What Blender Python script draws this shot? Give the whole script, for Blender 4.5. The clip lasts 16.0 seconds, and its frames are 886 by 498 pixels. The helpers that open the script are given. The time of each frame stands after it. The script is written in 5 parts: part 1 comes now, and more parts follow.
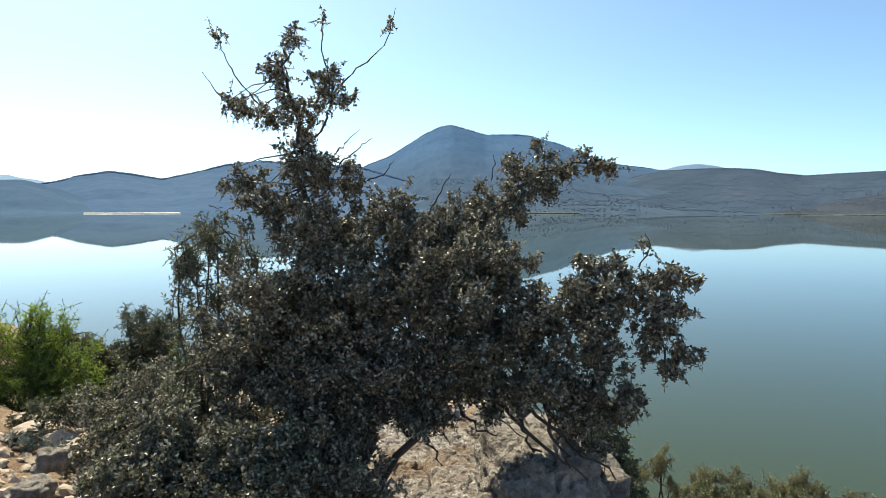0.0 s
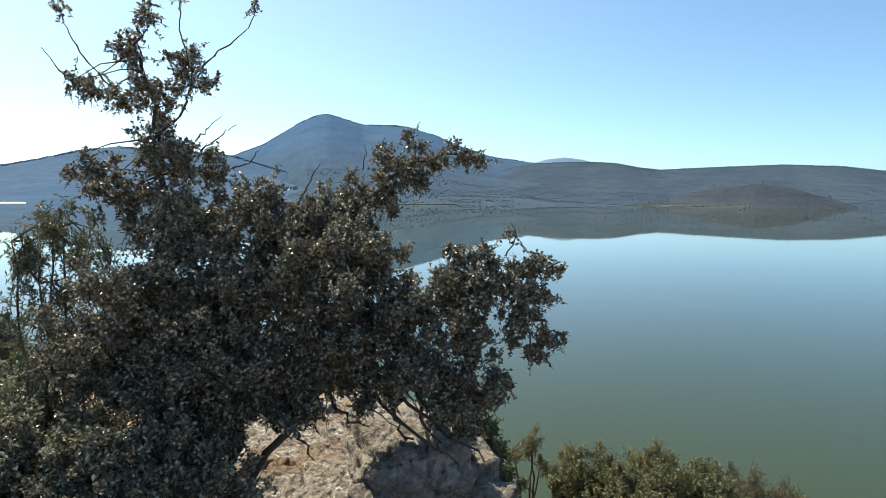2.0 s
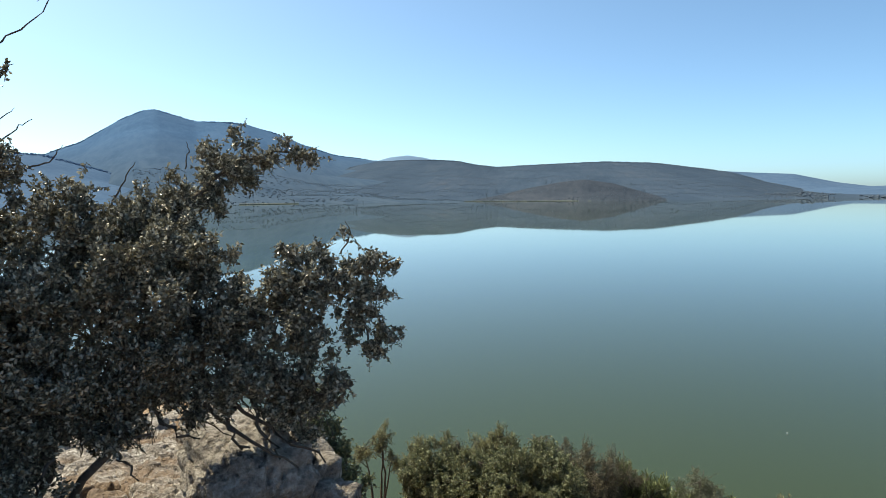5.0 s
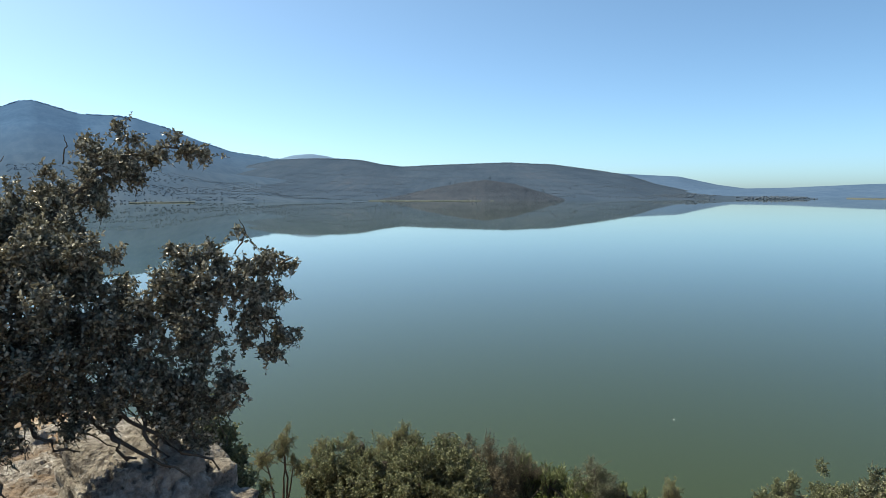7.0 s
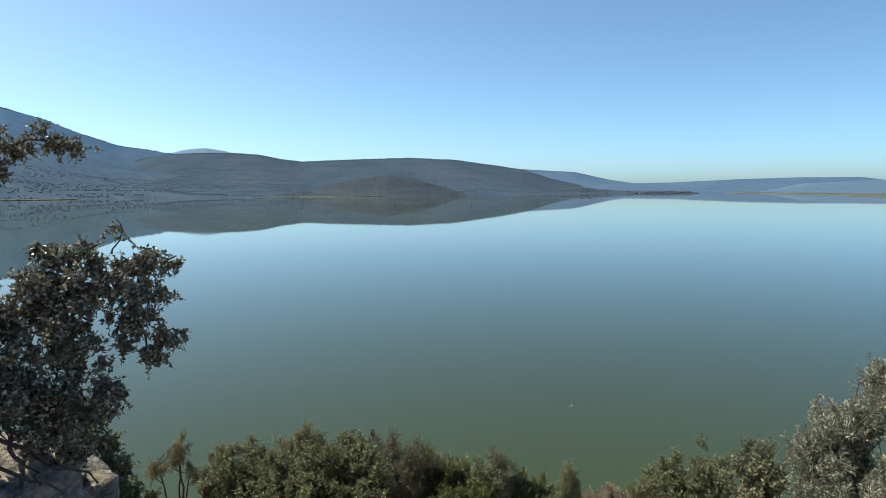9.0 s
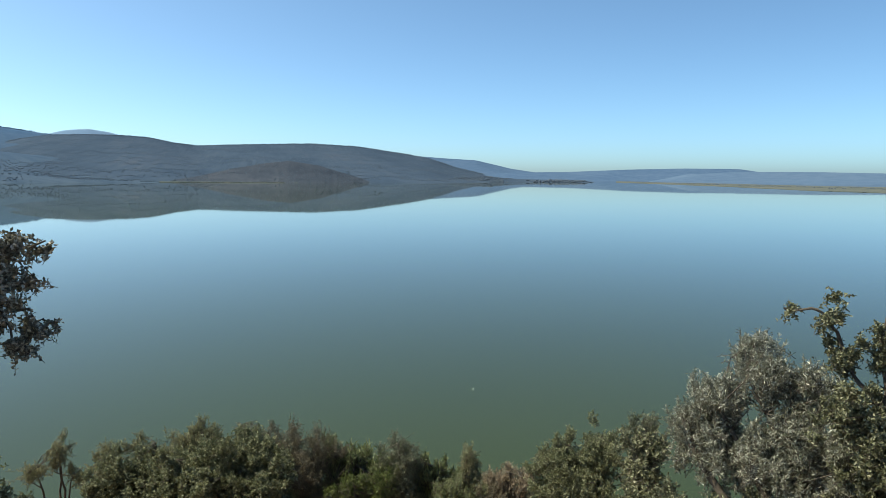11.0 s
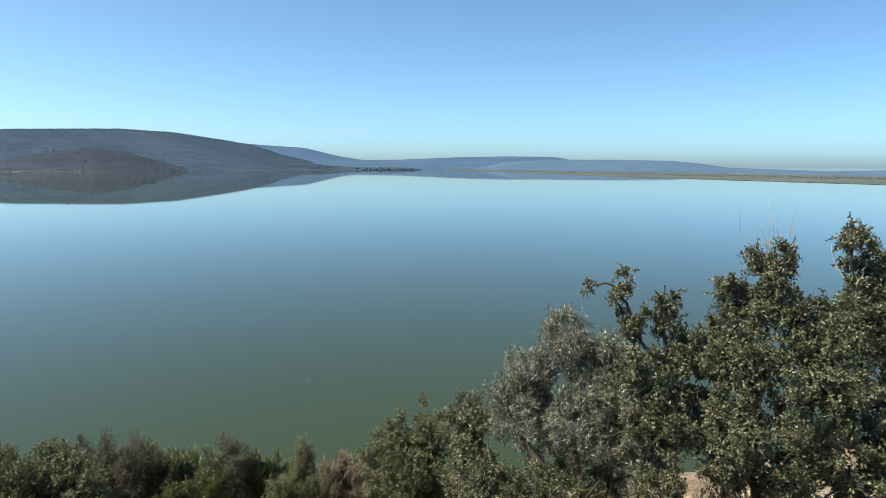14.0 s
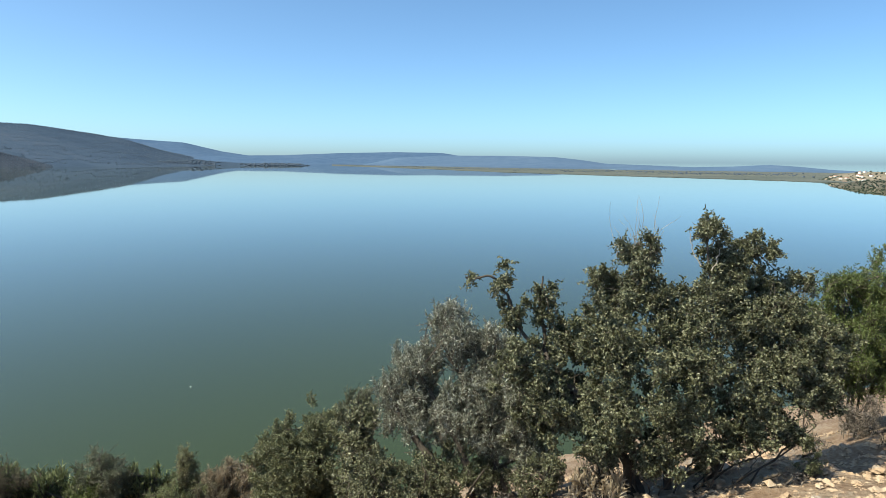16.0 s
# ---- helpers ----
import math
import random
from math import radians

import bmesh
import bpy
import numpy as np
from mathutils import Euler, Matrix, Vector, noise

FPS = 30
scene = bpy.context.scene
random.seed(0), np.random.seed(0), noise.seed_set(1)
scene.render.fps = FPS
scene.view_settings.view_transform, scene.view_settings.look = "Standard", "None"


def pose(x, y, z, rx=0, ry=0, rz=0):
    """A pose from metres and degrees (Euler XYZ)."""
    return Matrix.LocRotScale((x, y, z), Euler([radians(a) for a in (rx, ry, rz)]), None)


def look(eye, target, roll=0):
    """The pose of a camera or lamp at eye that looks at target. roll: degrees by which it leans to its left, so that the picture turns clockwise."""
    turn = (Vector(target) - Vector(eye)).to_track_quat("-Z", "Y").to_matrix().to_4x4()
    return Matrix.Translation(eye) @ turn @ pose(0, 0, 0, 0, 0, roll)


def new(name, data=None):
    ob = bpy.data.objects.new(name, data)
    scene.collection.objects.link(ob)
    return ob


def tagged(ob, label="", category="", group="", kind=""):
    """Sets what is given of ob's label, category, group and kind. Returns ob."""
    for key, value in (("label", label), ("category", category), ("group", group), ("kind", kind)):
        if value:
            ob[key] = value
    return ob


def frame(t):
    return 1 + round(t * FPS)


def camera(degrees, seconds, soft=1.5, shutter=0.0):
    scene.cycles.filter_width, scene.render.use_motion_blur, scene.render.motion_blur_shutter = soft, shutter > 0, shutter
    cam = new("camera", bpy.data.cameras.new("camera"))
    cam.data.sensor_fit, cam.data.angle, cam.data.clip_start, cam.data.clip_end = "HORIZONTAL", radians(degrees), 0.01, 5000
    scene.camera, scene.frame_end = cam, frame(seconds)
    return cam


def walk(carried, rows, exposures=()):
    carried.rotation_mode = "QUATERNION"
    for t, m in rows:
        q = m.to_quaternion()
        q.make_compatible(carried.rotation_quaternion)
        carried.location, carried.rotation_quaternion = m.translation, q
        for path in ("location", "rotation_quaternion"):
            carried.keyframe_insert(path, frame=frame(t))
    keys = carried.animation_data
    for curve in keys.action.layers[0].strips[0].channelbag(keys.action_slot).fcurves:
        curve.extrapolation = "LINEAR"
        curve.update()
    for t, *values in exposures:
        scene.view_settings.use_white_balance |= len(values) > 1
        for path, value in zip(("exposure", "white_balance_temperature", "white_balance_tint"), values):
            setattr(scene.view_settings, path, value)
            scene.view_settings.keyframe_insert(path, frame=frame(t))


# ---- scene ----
cam = camera(68.0, 16.0, 0.8)
METRES, EYE, TILT, LEAN, TURN = 0.5, 1.6, -4.08, 0.0, 0.0
PATH = [
    (0, (-0.022, -0.034, 1.595), (-0.016, 1.961, 1.462), 0.2),
    (0.5, (-0.009, -0.025, 1.591), (0.077, 1.968, 1.453), 0.3),
    (1, (0.004, -0.021, 1.59), (0.183, 1.966, 1.448), -0.1),
    (1.5, (0.016, -0.021, 1.592), (0.293, 1.954, 1.438), 0.1),
    (2, (0.017, -0.032, 1.593), (0.39, 1.926, 1.434), 0.5),
    (2.5, (0.021, -0.038, 1.592), (0.487, 1.901, 1.436), 0.5),
    (3, (0.027, -0.047, 1.59), (0.576, 1.87, 1.436), 0.3),
    (3.5, (0.029, -0.046, 1.589), (0.655, 1.848, 1.435), 0.1),
    (4, (0.045, -0.043, 1.587), (0.736, 1.827, 1.43), -0.2),
    (6.5, (0.096, -0.083, 1.591), (1.103, 1.637, 1.423), -0.2),
    (7, (0.099, -0.082, 1.586), (1.17, 1.599, 1.419), -0.1),
    (7.5, (0.111, -0.084, 1.585), (1.244, 1.556, 1.417), -0.2),
    (8, (0.122, -0.096, 1.586), (1.312, 1.502, 1.417), -0.6),
    (8.5, (0.132, -0.105, 1.584), (1.381, 1.447, 1.407), -0.4),
    (9, (0.146, -0.119, 1.583), (1.45, 1.386, 1.401), -0.3),
    (11.5, (0.19, -0.141, 1.559), (1.749, 1.091, 1.33), 0.2),
    (12, (0.195, -0.153, 1.564), (1.804, 1.011, 1.328), 0.0),
    (12.5, (0.213, -0.173, 1.556), (1.868, 0.923, 1.315), 0.4),
    (13, (0.216, -0.18, 1.552), (1.917, 0.842, 1.306), 0.4),
    (13.5, (0.225, -0.204, 1.55), (1.967, 0.746, 1.3), 0.2),
    (14, (0.22, -0.222, 1.565), (2.003, 0.648, 1.311), 0.2),
    (14.5, (0.217, -0.234, 1.557), (2.035, 0.559, 1.301), 0.4),
    (15, (0.226, -0.244, 1.55), (2.076, 0.471, 1.294), 0.5),
    (15.5, (0.22, -0.26, 1.536), (2.098, 0.377, 1.279), 0.7),
    (16, (0.235, -0.276, 1.564), (2.136, 0.285, 1.299), 0.3),
]
EXPOSURES = [(0, 1.15, 7900, 2), (3.5, 1.12, 7900, 2), (6.5, 1.04, 7800, 2), (9, 0.93, 7600, 1), (12.5, 0.94, 7400, 1), (16, 1.02, 7200, 2)]
walk(cam, [(t, look(eye, target, roll)) for t, eye, target, roll in PATH], EXPOSURES)


# ---- world, sun ----
SUN_AZ, SUN_EL = -34.0, 53.0      # degrees clockwise from +y, degrees above the horizon
world = bpy.data.worlds.new("sky")
scene.world = world
world.use_nodes = True
wn = world.node_tree.nodes
sky = wn.new("ShaderNodeTexSky")
sky.sky_type, sky.sun_disc = "NISHITA", False
sky.sun_elevation, sky.sun_rotation = radians(SUN_EL), radians(SUN_AZ)
sky.altitude, sky.air_density, sky.dust_density, sky.ozone_density = 1500, 0.6, 4.2, 8.5
wn["Background"].inputs["Strength"].default_value = 0.145
tint = wn.new("ShaderNodeMix")      # the clear dry air of autumn: a deeper blue
tint.data_type, tint.blend_type = "RGBA", "MULTIPLY"
tint.inputs["Factor"].default_value = 1.0
tint.inputs[7].default_value = (0.90, 1.0, 0.93, 1)
world.node_tree.links.new(sky.outputs["Color"], tint.inputs[6])
world.node_tree.links.new(tint.outputs[2], wn["Background"].inputs["Color"])
sun = new("sun", bpy.data.lights.new("sun", "SUN"))
sun.data.energy, sun.data.angle, sun.data.color = 3.7, radians(0.53), (1.0, 0.93, 0.82)
toward = Vector((math.sin(radians(SUN_AZ)) * math.cos(radians(SUN_EL)), math.cos(radians(SUN_AZ)) * math.cos(radians(SUN_EL)), math.sin(radians(SUN_EL))))
sun.matrix_world = Matrix.Translation((0, 0, 60)) @ toward.to_track_quat("Z", "Y").to_matrix().to_4x4()

LAKE = -8.4


# ---- materials ----
def ramp_node(nt, stops):
    r = nt.nodes.new("ShaderNodeValToRGB")
    while len(r.color_ramp.elements) < len(stops):
        r.color_ramp.elements.new(0.5)
    for e, (p, c) in zip(r.color_ramp.elements, stops):
        e.position, e.color = p, (*c, 1)
    return r


def noise_node(nt, scale, detail=6, rough=0.6, stretch=None, turn=0.0):
    g = nt.nodes.new("ShaderNodeNewGeometry")
    n = nt.nodes.new("ShaderNodeTexNoise")
    n.inputs["Scale"].default_value, n.inputs["Detail"].default_value, n.inputs["Roughness"].default_value = scale, detail, rough
    if stretch:
        m = nt.nodes.new("ShaderNodeMapping")
        m.inputs["Scale"].default_value = stretch
        first = nt.nodes.new("ShaderNodeMapping")
        first.inputs["Rotation"].default_value = (0, 0, radians(turn))
        nt.links.new(g.outputs["Position"], first.inputs["Vector"])
        nt.links.new(first.outputs["Vector"], m.inputs["Vector"])
        nt.links.new(m.outputs["Vector"], n.inputs["Vector"])
    else:
        nt.links.new(g.outputs["Position"], n.inputs["Vector"])
    return n


def surface(name, stops, big, small, rough=0.85, bump=0.3, depth=0.02, mixed=0.45, stretch=None, spec=0.3, turn=0.0, fine_stretch=None):
    """A weathered surface: colour from a large and a small noise, relief from the small one."""
    m = bpy.data.materials.new(name)
    m.use_nodes = True
    nt = m.node_tree
    b = nt.nodes["Principled BSDF"]
    b.inputs["Roughness"].default_value = rough
    b.inputs["Specular IOR Level"].default_value = spec
    n1, n2 = noise_node(nt, big, 5, 0.6, stretch, turn), noise_node(nt, small, 8, 0.65, fine_stretch, turn)
    mix = nt.nodes.new("ShaderNodeMix")
    mix.inputs["Factor"].default_value = mixed
    nt.links.new(n1.outputs["Fac"], mix.inputs[2])
    nt.links.new(n2.outputs["Fac"], mix.inputs[3])
    r = ramp_node(nt, stops)
    nt.links.new(mix.outputs[0], r.inputs["Fac"])
    nt.links.new(r.outputs["Color"], b.inputs["Base Color"])
    if bump:
        bp = nt.nodes.new("ShaderNodeBump")
        bp.inputs["Strength"].default_value, bp.inputs["Distance"].default_value = bump, depth
        nt.links.new(n2.outputs["Fac"], bp.inputs["Height"])
        nt.links.new(bp.outputs["Normal"], b.inputs["Normal"])
    return m


def leaves(name, dark, mid, pale, rough=0.4, through_light=0.25, spec=0.5):
    """Leaf: each leaf takes its own tone; some light passes through."""
    m = bpy.data.materials.new(name)
    m.use_nodes = True
    nt = m.node_tree
    b, out = nt.nodes["Principled BSDF"], nt.nodes["Material Output"]
    g = nt.nodes.new("ShaderNodeNewGeometry")
    n = noise_node(nt, 2.2, 3)
    mix = nt.nodes.new("ShaderNodeMix")
    mix.inputs["Factor"].default_value = 0.35
    nt.links.new(g.outputs["Random Per Island"], mix.inputs[2])
    nt.links.new(n.outputs["Fac"], mix.inputs[3])
    r = ramp_node(nt, ((0.08, dark), (0.5, mid), (0.93, pale)))
    nt.links.new(mix.outputs[0], r.inputs["Fac"])
    nt.links.new(r.outputs["Color"], b.inputs["Base Color"])
    b.inputs["Roughness"].default_value = rough
    b.inputs["Specular IOR Level"].default_value = spec
    t = nt.nodes.new("ShaderNodeBsdfTranslucent")
    nt.links.new(r.outputs["Color"], t.inputs["Color"])
    s = nt.nodes.new("ShaderNodeMixShader")
    s.inputs["Fac"].default_value = through_light
    nt.links.new(b.outputs["BSDF"], s.inputs[1])
    nt.links.new(t.outputs["BSDF"], s.inputs[2])
    nt.links.new(s.outputs["Shader"], out.inputs["Surface"])
    return m


def water():
    m = bpy.data.materials.new("lake_water")
    m.use_nodes = True
    nt = m.node_tree
    b = nt.nodes["Principled BSDF"]
    n1 = noise_node(nt, 0.02, 3)
    r = ramp_node(nt, ((0.3, (0.031, 0.044, 0.014)), (0.7, (0.036, 0.050, 0.017))))
    nt.links.new(n1.outputs["Fac"], r.inputs["Fac"])
    nt.links.new(r.outputs["Color"], b.inputs["Base Color"])
    b.inputs["Roughness"].default_value, b.inputs["IOR"].default_value = 0.02, 1.333
    n2 = noise_node(nt, 1.3, 3)
    bp = nt.nodes.new("ShaderNodeBump")
    bp.inputs["Strength"].default_value, bp.inputs["Distance"].default_value = 0.03, 0.01
    nt.links.new(n2.outputs["Fac"], bp.inputs["Height"])
    nt.links.new(bp.outputs["Normal"], b.inputs["Normal"])
    return m


M_WATER = water()
M_GROUND = surface("stony_soil", ((0.32, (0.095, 0.063, 0.040)), (0.45, (0.225, 0.15, 0.10)), (0.55, (0.30, 0.225, 0.16)), (0.68, (0.38, 0.335, 0.285))), 1.7, 22, 0.95, 1.0, 0.05, 0.5)
M_ROCK = surface("limestone", ((0.36, (0.080, 0.068, 0.060)), (0.44, (0.24, 0.212, 0.19)), (0.52, (0.35, 0.318, 0.29)), (0.62, (0.54, 0.505, 0.47))), 6, 30, 0.9, 1.0, 0.08, 0.5)
M_STONE = surface("field_stone", ((0.30, (0.19, 0.145, 0.11)), (0.5, (0.38, 0.32, 0.26)), (0.72, (0.56, 0.52, 0.46))), 5, 40, 0.9, 0.6, 0.01)
M_SPURGE = leaves("blue_spurge_leaf", (0.09, 0.13, 0.12), (0.16, 0.21, 0.20), (0.26, 0.32, 0.30), 0.6, 0.2)


def pavement():
    """Limestone whose level hollows hold orange soil."""
    m = surface("limestone_pavement", ((0.38, (0.085, 0.072, 0.063)), (0.45, (0.25, 0.222, 0.20)), (0.53, (0.38, 0.345, 0.32)), (0.61, (0.70, 0.67, 0.64))), 7, 34, 0.9, 1.0, 0.07, 0.5)
    nt = m.node_tree
    b = nt.nodes["Principled BSDF"]
    stone = b.inputs["Base Color"].links[0].from_socket
    soil = ramp_node(nt, ((0.35, (0.15, 0.098, 0.066)), (0.6, (0.30, 0.215, 0.15))))
    nt.links.new(noise_node(nt, 30, 6).outputs["Fac"], soil.inputs["Fac"])
    where = ramp_node(nt, ((0.50, (0, 0, 0)), (0.60, (0.85, 0.85, 0.85))))
    nt.links.new(noise_node(nt, 1.6, 5, 0.55).outputs["Fac"], where.inputs["Fac"])
    mix = nt.nodes.new("ShaderNodeMix")
    mix.data_type = "RGBA"
    nt.links.new(where.outputs["Color"], mix.inputs["Factor"])
    nt.links.new(stone, mix.inputs[6])
    nt.links.new(soil.outputs["Color"], mix.inputs[7])
    nt.links.new(mix.outputs[2], b.inputs["Base Color"])
    return m


M_BEDROCK = pavement()
M_BARK = surface("grey_bark", ((0.3, (0.035, 0.028, 0.022)), (0.6, (0.10, 0.085, 0.07)), (0.8, (0.17, 0.15, 0.13))), 6, 60, 0.95, 0.7, 0.01)
M_DRYTWIG = surface("bleached_twig", ((0.3, (0.20, 0.17, 0.14)), (0.7, (0.42, 0.38, 0.33))), 8, 60, 0.9, 0.3, 0.004)
M_OAK = leaves("oak_leaf", (0.022, 0.020, 0.013), (0.135, 0.130, 0.092), (0.58, 0.56, 0.48), 0.36, 0.2, 0.5)
M_KERMES = leaves("kermes_leaf", (0.030, 0.032, 0.018), (0.155, 0.155, 0.105), (0.54, 0.53, 0.43), 0.38, 0.22, 0.5)
M_OAK_B = leaves("oak_leaf_green", (0.024, 0.029, 0.013), (0.105, 0.114, 0.060), (0.31, 0.315, 0.205), 0.45, 0.18, 0.4)
M_OLIVE = leaves("olive_leaf", (0.065, 0.074, 0.045), (0.19, 0.20, 0.15), (0.66, 0.67, 0.60), 0.35, 0.2)
M_OLIVE_D = leaves("wild_olive_leaf", (0.06, 0.07, 0.04), (0.13, 0.145, 0.088), (0.26, 0.27, 0.19), 0.5, 0.25)
M_BROOM = leaves("fresh_green_leaf", (0.11, 0.165, 0.025), (0.235, 0.34, 0.055), (0.36, 0.47, 0.11), 0.55, 0.5)
M_TAMARISK = leaves("tamarisk_spray", (0.12, 0.122, 0.065), (0.235, 0.235, 0.13), (0.36, 0.35, 0.21), 0.7, 0.35)
M_BROWN = leaves("brown_scrub", (0.085, 0.075, 0.048), (0.17, 0.15, 0.10), (0.28, 0.25, 0.175), 0.8, 0.25)
M_GREYSCRUB = leaves("grey_thyme", (0.13, 0.11, 0.09), (0.25, 0.215, 0.18), (0.40, 0.35, 0.30), 0.8, 0.3)
M_DRY = leaves("dry_grass", (0.22, 0.17, 0.11), (0.38, 0.31, 0.22), (0.52, 0.45, 0.34), 0.8, 0.3)
M_REED = leaves("green_reed", (0.09, 0.12, 0.05), (0.19, 0.22, 0.10), (0.33, 0.36, 0.2), 0.6, 0.3)
M_DARKBUSH = leaves("lentisk_leaf", (0.045, 0.056, 0.027), (0.145, 0.162, 0.082), (0.32, 0.33, 0.20), 0.5, 0.3)
M_PINE = leaves("juniper_needle", (0.06, 0.085, 0.025), (0.125, 0.165, 0.045), (0.21, 0.25, 0.09), 0.6, 0.3)
# hillsides: scrub and bare earth; haze painted in as bluer colour with distance
M_VILLAGE = surface("bare_village_soil", ((0.36, (0.10, 0.10, 0.085)), (0.5, (0.20, 0.175, 0.14)), (0.64, (0.29, 0.25, 0.20))), 0.1, 0.8, 1.0, 0, spec=0.0, mixed=0.5)
M_HEADLAND = surface("rocky_headland", ((0.36, (0.045, 0.05, 0.045)), (0.5, (0.105, 0.10, 0.085)), (0.64, (0.19, 0.165, 0.135))), 0.12, 0.9, 1.0, 0, spec=0.0, mixed=0.5)
# the knoll's brown scrub carries a blue haze tint in its colour
M_HILL_KNOLL = surface("brown_scrub_hillside_hazed", ((0.38, (0.036, 0.047, 0.066)), (0.5, (0.047, 0.060, 0.082)), (0.62, (0.062, 0.073, 0.094))), 0.02, 0.2, 1.0, 0, spec=0.0, mixed=0.5, stretch=(1, 0.5, 1), turn=35, fine_stretch=(1, 0.2, 0.8))
M_HILL_NEAR = surface("scrub_hillside_hazed", ((0.38, (0.035, 0.056, 0.090)), (0.5, (0.045, 0.070, 0.108)), (0.58, (0.055, 0.079, 0.117)), (0.66, (0.070, 0.088, 0.120))), 0.006, 0.09, 1.0, 0, spec=0.0, mixed=0.5, stretch=(1, 0.3, 1), turn=33, fine_stretch=(1, 0.06, 0.6))
M_HILL_MID = surface("wooded_hillside_hazed", ((0.34, (0.048, 0.088, 0.15)), (0.52, (0.064, 0.11, 0.175)), (0.68, (0.085, 0.13, 0.195))), 0.005, 0.07, 1.0, 0, spec=0.0, mixed=0.5)
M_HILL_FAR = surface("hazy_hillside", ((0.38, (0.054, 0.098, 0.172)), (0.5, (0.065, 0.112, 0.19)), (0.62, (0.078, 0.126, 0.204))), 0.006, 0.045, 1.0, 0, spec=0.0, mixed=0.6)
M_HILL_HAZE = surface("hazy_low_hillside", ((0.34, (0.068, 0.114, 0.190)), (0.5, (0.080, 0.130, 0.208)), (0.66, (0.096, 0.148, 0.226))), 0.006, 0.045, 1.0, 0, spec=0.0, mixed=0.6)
M_HILL_PALE = surface("distant_hillside_hazed", ((0.3, (0.17, 0.27, 0.40)), (0.7, (0.21, 0.31, 0.44))), 0.003, 0.03, 1.0, 0, spec=0.0, mixed=0.4)
def hazed_by_height(name, low, high, top):
    """A mountainside whose scrub turns bluer with height: haze painted into the colour."""
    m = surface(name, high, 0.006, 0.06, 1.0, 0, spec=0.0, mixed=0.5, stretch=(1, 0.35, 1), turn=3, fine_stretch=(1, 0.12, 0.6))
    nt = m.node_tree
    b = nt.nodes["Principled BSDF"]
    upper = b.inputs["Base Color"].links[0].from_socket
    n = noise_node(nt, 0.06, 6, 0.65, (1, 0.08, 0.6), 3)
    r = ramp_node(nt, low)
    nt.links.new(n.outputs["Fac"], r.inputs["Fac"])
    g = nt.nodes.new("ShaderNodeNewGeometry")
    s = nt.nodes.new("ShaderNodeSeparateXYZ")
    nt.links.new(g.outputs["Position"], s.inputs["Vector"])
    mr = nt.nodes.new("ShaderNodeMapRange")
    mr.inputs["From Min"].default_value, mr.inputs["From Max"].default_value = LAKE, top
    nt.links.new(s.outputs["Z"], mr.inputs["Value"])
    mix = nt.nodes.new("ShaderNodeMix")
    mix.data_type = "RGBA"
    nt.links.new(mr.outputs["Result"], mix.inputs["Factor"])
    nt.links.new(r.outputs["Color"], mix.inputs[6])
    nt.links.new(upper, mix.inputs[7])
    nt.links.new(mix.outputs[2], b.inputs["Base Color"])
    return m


M_MOUNTAIN = hazed_by_height("hazed_mountainside", ((0.38, (0.040, 0.066, 0.104)), (0.62, (0.060, 0.089, 0.130))), ((0.38, (0.045, 0.092, 0.172)), (0.5, (0.054, 0.106, 0.192)), (0.62, (0.066, 0.119, 0.206))), 230)
# reeds and grass of the far shore, greyed by haze mixed into the colour
M_PLAIN = surface("reed_plain_hazed", ((0.32, (0.065, 0.085, 0.085)), (0.5, (0.10, 0.115, 0.11)), (0.68, (0.15, 0.148, 0.135))), 0.02, 0.2, 1.0, 0, spec=0.0, stretch=(1, 0.4, 1))
# ridge, plain and mountain trees: distance haze painted in as blue-grey leaf colour
M_WOODS = leaves("far_woods_hazed", (0.068, 0.094, 0.128), (0.086, 0.114, 0.150), (0.104, 0.132, 0.168), 1.0, 0.0, 0.0)
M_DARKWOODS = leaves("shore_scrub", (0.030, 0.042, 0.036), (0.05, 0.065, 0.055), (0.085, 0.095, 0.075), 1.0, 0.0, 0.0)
M_FARWOODS = leaves("mountain_woods_hazed", (0.042, 0.086, 0.165), (0.052, 0.10, 0.185), (0.064, 0.115, 0.205), 1.0, 0.0, 0.0)
M_WALLS = surface("whitewash", ((0.3, (0.66, 0.63, 0.58)), (0.7, (0.82, 0.80, 0.76))), 0.3, 3, 0.9, 0)
M_TILE = surface("roof_tile", ((0.3, (0.30, 0.14, 0.09)), (0.7, (0.45, 0.24, 0.16))), 0.4, 4, 0.9, 0)
M_BLEACHED = surface("bleached_reed", ((0.3, (0.50, 0.49, 0.44)), (0.7, (0.66, 0.64, 0.58))), 0.1, 2, 0.9, 0)
M_TAN = surface("tan_stone", ((0.30, (0.22, 0.14, 0.09)), (0.5, (0.38, 0.28, 0.19)), (0.72, (0.50, 0.42, 0.33))), 5, 40, 0.9, 0.6, 0.01)
M_FLOAT = surface("white_float", ((0.3, (0.75, 0.75, 0.73)), (0.7, (0.85, 0.85, 0.83))), 4, 30, 0.5, 0)


# ---- building blocks ----
def mesh_from(name, verts, faces, material, smooth=False):
    """A mesh from numpy arrays of vertices and of faces with one number of corners."""
    me = bpy.data.meshes.new(name)
    verts, faces = np.asarray(verts, dtype=np.float32), np.asarray(faces, dtype=np.int32)
    k = faces.shape[1]
    me.vertices.add(len(verts))
    me.vertices.foreach_set("co", verts.ravel())
    me.loops.add(faces.size)
    me.loops.foreach_set("vertex_index", faces.ravel())
    me.polygons.add(len(faces))
    me.polygons.foreach_set("loop_start", np.arange(0, faces.size, k, dtype=np.int32))
    me.polygons.foreach_set("use_smooth", np.full(len(faces), smooth))
    me.update(calc_edges=True)
    me.materials.append(material)
    return me


